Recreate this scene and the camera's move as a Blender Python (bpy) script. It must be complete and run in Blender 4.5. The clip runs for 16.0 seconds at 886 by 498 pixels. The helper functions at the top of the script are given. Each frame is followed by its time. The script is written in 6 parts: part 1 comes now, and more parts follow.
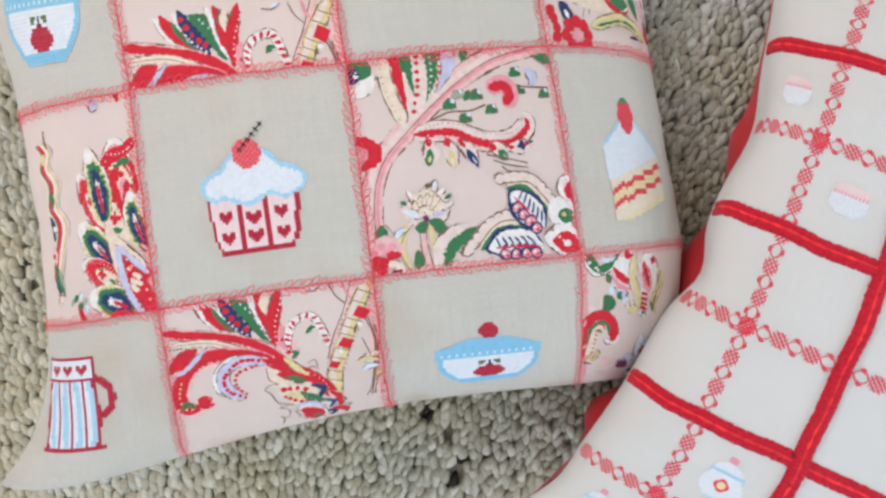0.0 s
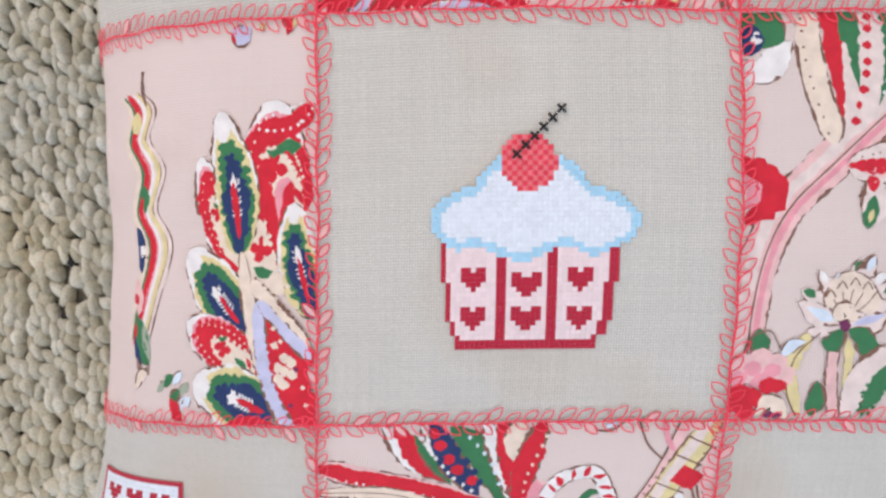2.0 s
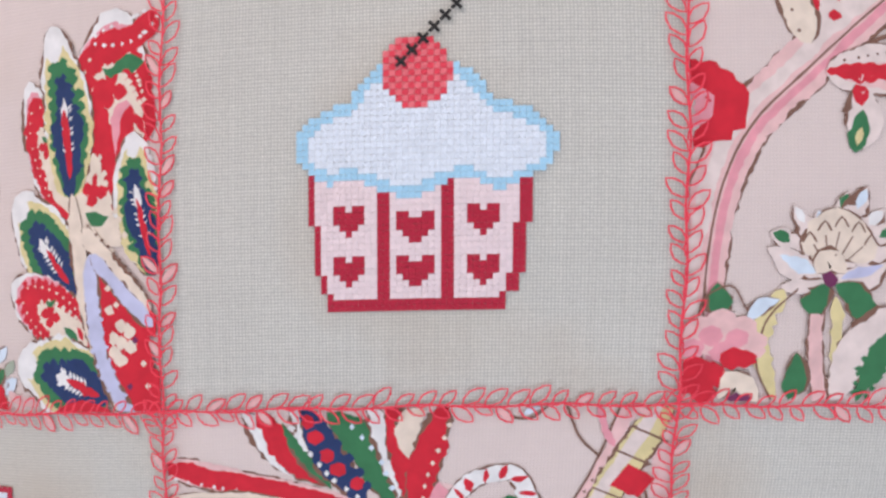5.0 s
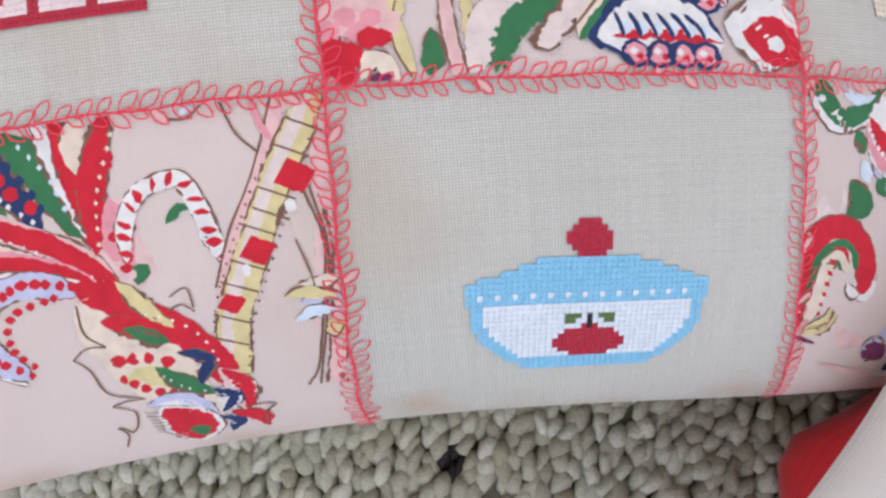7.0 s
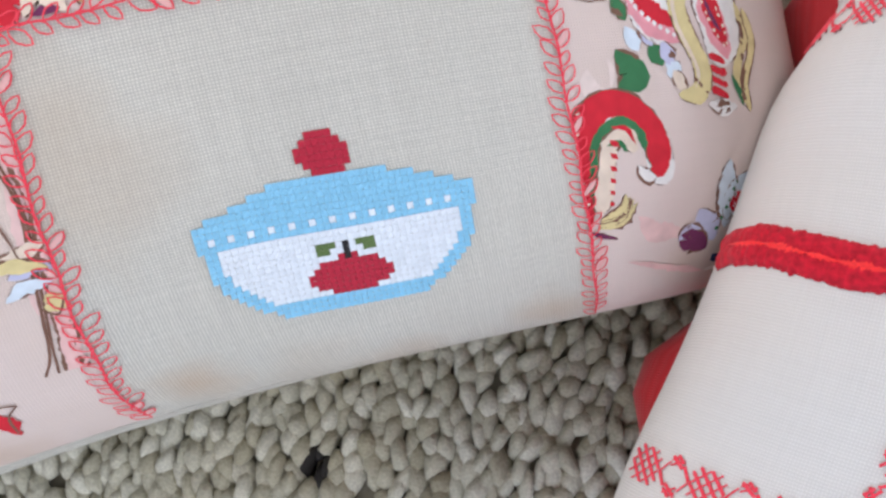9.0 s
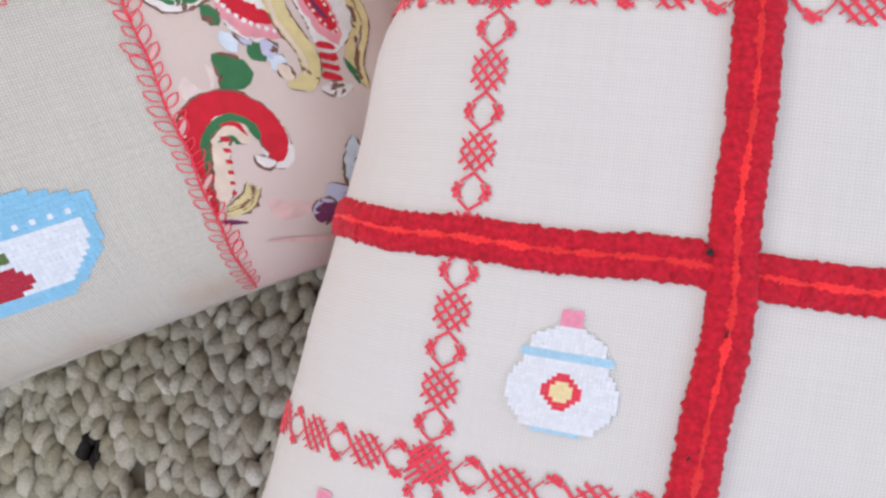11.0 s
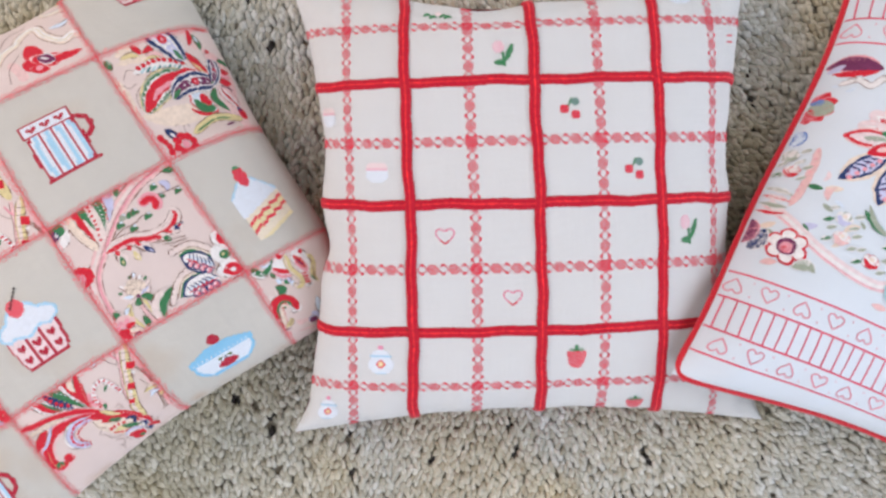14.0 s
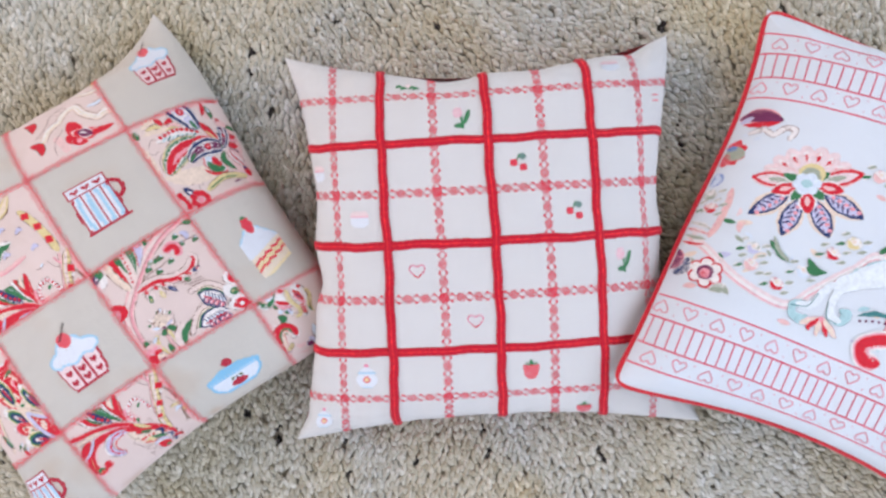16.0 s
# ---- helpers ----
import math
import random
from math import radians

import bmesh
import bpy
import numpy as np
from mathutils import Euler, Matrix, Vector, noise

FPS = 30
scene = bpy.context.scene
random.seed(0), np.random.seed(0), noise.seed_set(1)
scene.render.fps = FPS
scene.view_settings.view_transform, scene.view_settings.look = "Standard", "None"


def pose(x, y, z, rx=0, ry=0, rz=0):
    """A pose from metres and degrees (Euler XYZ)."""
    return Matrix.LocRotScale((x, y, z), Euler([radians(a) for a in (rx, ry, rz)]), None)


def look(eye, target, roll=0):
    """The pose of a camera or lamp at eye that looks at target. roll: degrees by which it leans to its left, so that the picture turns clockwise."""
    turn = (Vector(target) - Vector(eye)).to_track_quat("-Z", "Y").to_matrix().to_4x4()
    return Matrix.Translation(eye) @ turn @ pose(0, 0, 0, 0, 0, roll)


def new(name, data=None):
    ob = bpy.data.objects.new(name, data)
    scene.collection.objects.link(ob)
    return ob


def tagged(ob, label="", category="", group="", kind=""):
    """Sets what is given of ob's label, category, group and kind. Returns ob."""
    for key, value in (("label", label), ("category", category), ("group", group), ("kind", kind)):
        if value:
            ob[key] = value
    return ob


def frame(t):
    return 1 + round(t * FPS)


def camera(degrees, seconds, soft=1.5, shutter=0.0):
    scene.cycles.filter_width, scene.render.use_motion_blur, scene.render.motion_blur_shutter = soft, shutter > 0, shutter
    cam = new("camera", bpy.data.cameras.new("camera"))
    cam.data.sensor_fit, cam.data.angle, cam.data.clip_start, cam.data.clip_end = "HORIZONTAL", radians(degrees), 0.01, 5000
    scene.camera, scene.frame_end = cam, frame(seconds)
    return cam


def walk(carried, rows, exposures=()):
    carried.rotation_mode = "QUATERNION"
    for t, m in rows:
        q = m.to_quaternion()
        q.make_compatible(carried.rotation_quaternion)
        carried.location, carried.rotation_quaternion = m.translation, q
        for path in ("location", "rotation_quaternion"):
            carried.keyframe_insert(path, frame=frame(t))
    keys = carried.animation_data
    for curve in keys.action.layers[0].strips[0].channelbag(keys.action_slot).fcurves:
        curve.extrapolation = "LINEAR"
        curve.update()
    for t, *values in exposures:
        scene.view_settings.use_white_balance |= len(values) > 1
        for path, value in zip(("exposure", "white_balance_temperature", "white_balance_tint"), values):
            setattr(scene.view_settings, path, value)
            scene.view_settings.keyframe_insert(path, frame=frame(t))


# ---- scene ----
cam = camera(60.97, 16.0, soft=2.7)
# seconds, place in metres, turn in degrees
PATH = [
    (0.0, -0.2786, -0.0768, 0.5260, 2.82, 3.66, 21.68),
    (0.5, -0.3330, -0.0963, 0.5236, 2.61, 4.05, 26.84),
    (1.0, -0.3757, -0.0885, 0.4570, 0.88, 4.11, 28.25),
    (1.5, -0.4001, -0.0974, 0.3920, 0.79, 4.68, 28.55),
    (2.0, -0.4136, -0.0896, 0.3492, 1.86, 4.51, 28.95),
    (2.5, -0.4165, -0.0820, 0.3224, 2.38, 4.84, 29.14),
    (3.0, -0.4172, -0.0769, 0.3080, 2.25, 5.82, 29.06),
    (3.2, -0.4164, -0.0771, 0.3029, 2.18, 5.58, 29.05),
    (5.3, -0.3691, -0.1003, 0.3010, 5.26, 6.57, 28.59),
    (5.5, -0.3644, -0.1054, 0.3037, 4.18, 5.85, 28.09),
    (6.0, -0.3404, -0.1225, 0.3030, 4.96, 5.93, 27.95),
    (6.5, -0.3107, -0.1274, 0.2976, 6.64, 6.01, 26.62),
    (7.0, -0.2692, -0.1368, 0.2855, 10.18, 7.10, 23.81),
    (7.5, -0.2446, -0.1361, 0.2782, 11.60, 7.69, 21.49),
    (8.0, -0.2259, -0.1389, 0.2703, 12.46, 8.19, 18.74),
    (8.2, -0.2205, -0.1396, 0.2642, 12.48, 8.81, 16.90),
    (10.3, -0.1740, -0.1433, 0.2438, 13.50, 8.21, 12.07),
    (10.5, -0.1595, -0.1384, 0.2418, 12.70, 8.85, 10.92),
    (11.0, -0.1312, -0.1225, 0.2632, 7.32, 6.45, 5.70),
    (11.5, -0.1122, -0.1067, 0.3150, 3.02, 5.75, 2.66),
    (12.0, -0.0962, -0.0952, 0.3993, 0.69, 4.34, 0.02),
    (12.5, -0.0758, -0.0835, 0.4921, -0.78, 2.92, -2.01),
    (13.0, -0.0649, -0.0628, 0.6030, -1.88, 2.90, -2.94),
    (13.5, -0.0575, -0.0501, 0.6913, -1.36, 1.83, -3.11),
    (14.0, -0.0517, -0.0229, 0.7669, -0.94, 0.89, -3.63),
    (14.5, -0.0335, -0.0087, 0.8263, -1.22, 1.71, -4.22),
    (15.0, -0.0159, -0.0024, 0.8681, -0.46, 1.63, -4.77),
    (15.5, -0.0074, -0.0069, 0.8903, -0.07, 1.90, -4.97),
    (16.0, -0.0058, -0.0093, 0.8951, 0.41, 1.92, -5.14),
]
walk(cam, [(t, pose(x, y, z, rx, ry, rz)) for t, x, y, z, rx, ry, rz in PATH],
     [(0.0, -0.43, 6650, 17), (1.5, -0.45, 6550, 22), (5.5, -0.60, 6500, 24), (6.5, -0.54, 6550, 24), (8.0, -0.43, 6550, 22),
      (10.5, -0.40, 6700, 24), (11.5, -0.42, 6800, 27), (14.0, -0.38, 6700, 24), (16.0, -0.36, 6450, 26)])

# ---- light: an assumed daylit room; added area lamps stand for unseen windows in three walls ----
world = bpy.data.worlds.new("sky")
scene.world = world
world.use_nodes = True
wn = world.node_tree.nodes
sky = wn.new("ShaderNodeTexSky")
sky.sky_type, sky.sun_disc = "NISHITA", False
sky.sun_elevation, sky.sun_rotation = radians(40), radians(250)
world.node_tree.links.new(sky.outputs[0], wn["Background"].inputs[0])
wn["Background"].inputs[1].default_value = 0.1


def area(name, m, w, h, power, colour):
    d = bpy.data.lights.new(name, "AREA")
    d.shape, d.size, d.size_y, d.energy, d.color = "RECTANGLE", w, h, power, colour
    ob = new(name, d)
    ob.matrix_world = m
    return ob


area("assumed_window_light", look((2.4, 0.3, 1.5), (0.0, 0.0, 0.2)), 1.9, 1.7, 60, (0.74, 0.90, 1.0))
area("assumed_window_light", look((0.25, -2.4, 1.55), (0.0, 0.0, 0.2)), 2.0, 1.6, 54, (0.72, 0.88, 1.0))
area("assumed_window_light", look((-2.4, 0.9, 1.7), (-0.2, 0.0, 0.1)), 2.0, 1.6, 66, (1.0, 0.965, 0.90))

# ---- materials ----


def material(name, colour, rough=0.85, sheen=0.0, grain=0.0, scale=900.0, weave=0.0, mottle=0.0, island=0.0, coat=0.0, stain=0.0, spots=()):
    """Cloth-like surface: fine noise in colour and relief, an optional thread weave along the fabric, stains at a larger scale."""
    m = bpy.data.materials.new(name)
    m.use_nodes = True
    n, l = m.node_tree.nodes, m.node_tree.links
    b = n["Principled BSDF"]
    b.inputs["Roughness"].default_value = rough
    b.inputs["Specular IOR Level"].default_value = 0.25
    b.inputs["Sheen Weight"].default_value = sheen
    b.inputs["Coat Weight"].default_value = coat
    co = n.new("ShaderNodeTexCoord")
    base = n.new("ShaderNodeRGB")
    base.outputs[0].default_value = (*colour, 1)
    out, height = base.outputs[0], None

    def scaled(factor, amount, colour_in):
        mix = n.new("ShaderNodeHueSaturation")
        mp = n.new("ShaderNodeMapRange")
        mp.inputs[3].default_value, mp.inputs[4].default_value = 1 - amount, 1 + amount
        l.new(factor, mp.inputs[0])
        l.new(mp.outputs[0], mix.inputs["Value"])
        l.new(colour_in, mix.inputs["Color"])
        return mix.outputs[0]

    if grain:
        t = n.new("ShaderNodeTexNoise")
        t.inputs["Scale"].default_value, t.inputs["Detail"].default_value = scale, 3
        l.new(co.outputs["Object"], t.inputs["Vector"])
        out = scaled(t.outputs[0], grain, out)
        height = t.outputs[0]
    if mottle:
        t = n.new("ShaderNodeTexNoise")
        t.inputs["Scale"].default_value, t.inputs["Detail"].default_value = 28, 4
        l.new(co.outputs["Object"], t.inputs["Vector"])
        out = scaled(t.outputs[0], mottle, out)
    if weave:
        uv = n.new("ShaderNodeUVMap")
        total = None
        for axis, freq in (("X", 8.0), ("Y", 7.5)):
            mp = n.new("ShaderNodeMapping")
            mp.inputs["Scale"].default_value = (freq, freq, freq)
            l.new(uv.outputs[0], mp.inputs[0])
            w = n.new("ShaderNodeTexWave")
            w.bands_direction = axis
            w.inputs["Scale"].default_value, w.inputs["Distortion"].default_value = 55, 1.6
            w.inputs["Detail"].default_value, w.inputs["Detail Scale"].default_value = 2, 0.6
            l.new(mp.outputs[0], w.inputs["Vector"])
            if total is None:
                total = w.outputs["Fac"]
            else:
                add = n.new("ShaderNodeMath")
                add.operation = "MULTIPLY"
                l.new(total, add.inputs[0])
                l.new(w.outputs["Fac"], add.inputs[1])
                total = add.outputs[0]
        # slubs: threads that run thicker for a few centimetres
        for sx, sy in ((25, 900), (900, 25)):
            mp = n.new("ShaderNodeMapping")
            mp.inputs["Scale"].default_value = (sx, sy, 1)
            l.new(uv.outputs[0], mp.inputs[0])
            t = n.new("ShaderNodeTexNoise")
            t.inputs["Scale"].default_value, t.inputs["Detail"].default_value = 1.0, 1
            l.new(mp.outputs[0], t.inputs["Vector"])
            out = scaled(t.outputs[0], weave * 0.3, out)
        out = scaled(total, weave, out)
        height = total
    if stain:
        t, r = n.new("ShaderNodeTexNoise"), n.new("ShaderNodeMapRange")
        t.inputs["Scale"].default_value, t.inputs["Detail"].default_value = 13, 3
        r.inputs[1].default_value, r.inputs[2].default_value, r.inputs[4].default_value = 0.56, 0.74, stain
        mix = n.new("ShaderNodeMix")
        mix.data_type = "RGBA"
        l.new(co.outputs["Object"], t.inputs["Vector"])
        l.new(t.outputs[0], r.inputs[0])
        l.new(r.outputs[0], mix.inputs[0])
        l.new(out, mix.inputs[6])
        mix.inputs[7].default_value = (0.46, 0.33, 0.22, 1)
        out = mix.outputs[2]
    for u, v, r, strength in spots:
        at, far, fade, mix = n.new("ShaderNodeUVMap"), n.new("ShaderNodeVectorMath"), n.new("ShaderNodeMapRange"), n.new("ShaderNodeMix")
        ragged, wobble = n.new("ShaderNodeTexNoise"), n.new("ShaderNodeMath")
        far.operation = "DISTANCE"
        far.inputs[1].default_value = (u, v, 0)
        ragged.inputs["Scale"].default_value, ragged.inputs["Detail"].default_value = 90, 4
        wobble.operation, wobble.inputs[1].default_value = "MULTIPLY_ADD", r
        fade.inputs[1].default_value, fade.inputs[2].default_value = r * 0.5, r * 1.5
        fade.inputs[3].default_value, fade.inputs[4].default_value = strength, 0.0
        mix.data_type = "RGBA"
        mix.inputs[7].default_value = (0.44, 0.27, 0.15, 1)
        l.new(at.outputs[0], far.inputs[0])
        l.new(at.outputs[0], ragged.inputs["Vector"])
        l.new(ragged.outputs[0], wobble.inputs[0])
        l.new(far.outputs["Value"], wobble.inputs[2])
        l.new(wobble.outputs[0], fade.inputs[0])
        l.new(fade.outputs[0], mix.inputs[0])
        l.new(out, mix.inputs[6])
        out = mix.outputs[2]
    if island:
        g = n.new("ShaderNodeNewGeometry")
        out = scaled(g.outputs["Random Per Island"], island, out)
    if height is not None:
        bump = n.new("ShaderNodeBump")
        bump.inputs["Strength"].default_value, bump.inputs["Distance"].default_value = 0.35, 0.0004
        l.new(height, bump.inputs["Height"])
        l.new(bump.outputs[0], b.inputs["Normal"])
    l.new(out, b.inputs["Base Color"])
    return m


LINEN = material("natural_linen", (0.605, 0.58, 0.52), 0.9, 0.1, grain=0.16, scale=1300, weave=0.23, mottle=0.05, stain=0.4, spots=((0.014, -0.209, 0.013, 0.5), (0.095, -0.214, 0.012, 0.4), (0.06, -0.22, 0.010, 0.3)))
ECRU = material("pale_linen", (0.635, 0.635, 0.62), 0.9, 0.1, weave=0.09, mottle=0.03)
PEACH = material("peach_cotton", (0.70, 0.575, 0.53), 0.85, 0.1, weave=0.06, mottle=0.06, stain=0.35, spots=((-0.085, -0.222, 0.018, 0.5), (-0.03, -0.218, 0.014, 0.35), (0.14, -0.205, 0.016, 0.35)))
MILK = material("white_cotton", (0.64, 0.695, 0.735), 0.85, 0.1, weave=0.04, mottle=0.03)
REDBACK = material("red_cotton", (0.52, 0.012, 0.02), 0.8, 0.2, weave=0.08)
PIPE = material("red_piping", (0.62, 0.015, 0.028), 0.6, 0.2, weave=0.06)
VELVET = material("dark_red_chenille", (0.50, 0.010, 0.026), 0.9, 0.12, grain=0.7, scale=800)
SCARLET = material("scarlet_thread", (0.86, 0.028, 0.030), 0.6, 0.2, grain=0.3, scale=1200, island=0.2)


def thread(name, colour):
    return material(name, colour, 0.6, 0.15, grain=0.09, scale=1500, island=0.05)


def ink(name, colour):
    return material(name, colour, 0.85, 0.05, grain=0.24, scale=260)


T = {
    "white": thread("white_thread", (0.71, 0.76, 0.82)), "ice": thread("ice_blue_thread", (0.36, 0.62, 0.78)),
    "sky": thread("blue_thread", (0.22, 0.53, 0.74)), "red": thread("crimson_thread", (0.46, 0.015, 0.04)),
    "cherry": thread("cherry_thread", (0.75, 0.05, 0.08)), "blush": thread("blush_thread", (0.80, 0.64, 0.64)),
    "black": thread("black_thread", (0.015, 0.013, 0.013)), "green": thread("green_thread", (0.10, 0.16, 0.05)),
    "yellow": thread("yellow_thread", (0.80, 0.68, 0.38)), "pink": thread("pink_thread", (0.80, 0.30, 0.42)),
    "cream": thread("cream_thread", (0.80, 0.70, 0.55)), "vine": thread("coral_thread", (0.84, 0.055, 0.085)),
    "vinefill": thread("pale_coral_thread", (0.76, 0.42, 0.40)), "lace": thread("red_stitch_thread", (0.78, 0.05, 0.085)),
    "leaf": thread("leaf_thread", (0.04, 0.22, 0.09)), "line": thread("rose_line_thread", (0.70, 0.09, 0.15)),
}
I = {
    "red": ink("red_print", (0.60, 0.02, 0.035)), "green": ink("green_print", (0.035, 0.17, 0.07)),
    "navy": ink("navy_print", (0.02, 0.04, 0.12)), "line": ink("brown_outline_print", (0.20, 0.10, 0.07)),
    "white": ink("white_print", (0.74, 0.71, 0.69)), "gold": ink("straw_print", (0.66, 0.55, 0.28)),
    "lilac": ink("lilac_print", (0.50, 0.50, 0.66)), "pink": ink("pink_print", (0.74, 0.30, 0.34)),
    "rose": ink("pale_pink_print", (0.74, 0.46, 0.44)), "cream": ink("cream_print", (0.73, 0.60, 0.49)),
    "grey": ink("grey_green_print", (0.32, 0.36, 0.28)), "aqua": ink("aqua_print", (0.36, 0.56, 0.58)),
    "dusk": ink("plum_print", (0.16, 0.03, 0.09)), "mist": ink("pale_blue_print", (0.60, 0.68, 0.76)),
    "halo": ink("faint_pink_print", (0.735, 0.50, 0.475)), "ground": ink("peach_print", (0.71, 0.585, 0.54)), "blue": ink("blue_print", (0.10, 0.20, 0.48)), "blush": ink("blush_print", (0.72, 0.58, 0.58)), "pale": ink("milky_print", (0.68, 0.74, 0.76)), "teal": ink("teal_print", (0.05, 0.20, 0.20)),
}

# ---- meshes ----


def mesh_object(name, verts, faces, mats, index=None, parent=None, uvs=None, smooth=True, label=""):
    me = bpy.data.meshes.new(name)
    me.from_pydata(np.asarray(verts, dtype=float).tolist(), [], faces)
    for m in mats:
        me.materials.append(m)
    if index is not None and len(index):
        me.polygons.foreach_set("material_index", np.asarray(index, dtype=np.int32))
    if smooth:
        me.polygons.foreach_set("use_smooth", np.ones(len(me.polygons), dtype=bool))
    if uvs is not None:
        layer = me.uv_layers.new(name="fabric")
        loops = np.zeros(len(me.loops), dtype=np.int32)
        me.loops.foreach_get("vertex_index", loops)
        layer.data.foreach_set("uv", np.asarray(uvs, dtype=np.float32)[loops].ravel())
    me.update()
    ob = new(name, me)
    if parent is not None:
        ob.parent = parent
    return tagged(ob, label)


class Cushion:
    """A filled cover. Fabric coordinates a (right) and b (up) in metres run from -half to half over the front."""

    def __init__(self, half, pull, rise, power, seam, place, turn, dents=(), seed=0.0, wrinkle=0.0012, tucks=(), hug=6, swell=0.5, warp=None, spills=(), drape=None):
        self.half, self.pull, self.rise, self.power, self.seam = half, pull, rise, power, seam
        self.dents, self.seed, self.wrinkle, self.tucks, self.hug, self.swell, self.warp, self.spills, self.drape = dents, seed, wrinkle, tucks, hug, swell, warp, spills, drape or {}
        self.m = pose(place[0], place[1], 0, 0, 0, turn)

    def lie(self, s, q, axis):
        return sum(c[axis] * 0.001 * s ** i * q ** j for (i, j), c in self.drape.items())

    def height(self, a, b):
        """Height of the seam's sheet over the floor."""
        s, q = np.clip(a / self.half, -1, 1), np.clip(b / self.half, -1, 1)
        return self.seam(a, b) + self.lie(s, q, 2)

    def flat(self, a, b, dent=True):
        s, q = np.clip(a / self.half, -1, 1), np.clip(b / self.half, -1, 1)
        x = a * (1 - self.pull * (1 - q * q) * np.abs(s) ** self.hug)
        y = b * (1 - self.pull * (1 - s * s) * np.abs(q) ** self.hug)
        for i, j, dx, dy in self.tucks:
            w = np.clip(i * s, 0, 1) ** 4 * np.clip(j * q, 0, 1) ** 4
            x, y = x + dx * w, y + dy * w
        if self.warp:
            x, y = self.warp(s, q, x, y)
        if dent:
            for side, where, width, depth in self.dents:
                if side in "tb":
                    k = 1 if side == "t" else -1
                    y = y - k * depth * np.exp(-((a - where) / width) ** 2) * np.clip(k * q, 0, 1) ** 7
                else:
                    k = 1 if side == "r" else -1
                    x = x - k * depth * np.exp(-((b - where) / width) ** 2) * np.clip(k * s, 0, 1) ** 7
        x, y = x + self.lie(s, q, 0), y + self.lie(s, q, 1)
        dome = np.clip((1 - np.abs(s) ** self.power) * (1 - np.abs(q) ** self.power), 0, 1) ** self.swell
        return s, q, x, y, dome

    def point(self, a, b):
        a, b = np.asarray(a, float), np.asarray(b, float)
        s, q, x, y, dome = self.flat(a, b)
        z = self.height(a, b) + self.rise * dome
        k = self.seed
        z = z + self.wrinkle * dome * (np.sin(31 * a + 17 * b + k) + 0.7 * np.sin(-23 * a + 41 * b + 2 * k))
        edge = np.maximum(np.abs(s), np.abs(q)) ** 6 * dome
        along = np.where(np.abs(s) > np.abs(q), b, a)
        z = z + 0.0060 * edge * (np.sin(95 * along + 3 * k) + 0.6 * np.sin(171 * along + k))
        return np.stack([x, y, z], -1)

    def front(self, a, b, off=0.0):
        a, b = np.asarray(a, float), np.asarray(b, float)
        lim = self.half
        a, b = np.clip(a, -lim, lim), np.clip(b, -lim, lim)
        p, e = self.point(a, b), 4e-4
        n = np.cross(self.point(a + e, b) - self.point(a - e, b), self.point(a, b + e) - self.point(a, b - e))
        n /= np.linalg.norm(n, axis=-1, keepdims=True) + 1e-12
        return p + n * np.asarray(off)[..., None]

    def back(self, a, b):
        s, q, x, y, dome = self.flat(np.asarray(a, float), np.asarray(b, float), dent=False)
        seam = self.height(a, b)
        for where, width, spill in self.spills:
            x = x - spill * np.exp(-((b - where) / width) ** 2) * np.clip(-s, 0, 1) ** 7 * 4 * dome * (1 - dome)
        return np.stack([x, y, seam - (seam - 0.004) * dome ** 0.7], -1)

    def steps(self, lo, hi, n):
        """n steps from lo to hi, closer together towards the cover's edge."""
        wide = np.linspace(0, 1, n + 1)
        g = lo + (hi - lo) * wide
        if hi > self.half * 0.98:
            g = lo + (hi - lo) * np.sin(wide * math.pi / 2)
        if lo < -self.half * 0.98:
            g = hi - (hi - lo) * np.sin((1 - wide) * math.pi / 2)
        if hi > self.half * 0.98 and lo < -self.half * 0.98:
            g = self.half * np.sin(np.linspace(-1, 1, n + 1) * math.pi / 2)
        return g

    def sheet(self, name, rect, n, mat, parent, off=0.0, label="", surface=None):
        a, b = np.meshgrid(self.steps(rect[0], rect[1], n), self.steps(rect[2], rect[3], n))
        a, b = a.ravel(), b.ravel()
        v = (surface or (lambda p, q: self.front(p, q, np.full(len(p), off))))(a, b)
        w = n + 1
        f = [(j * w + i, j * w + i + 1, j * w + i + 1 + w, j * w + i + w) for j in range(n) for i in range(n)]
        return mesh_object(name, v, f, [mat], None, parent, np.stack([a, b], -1), label=label)


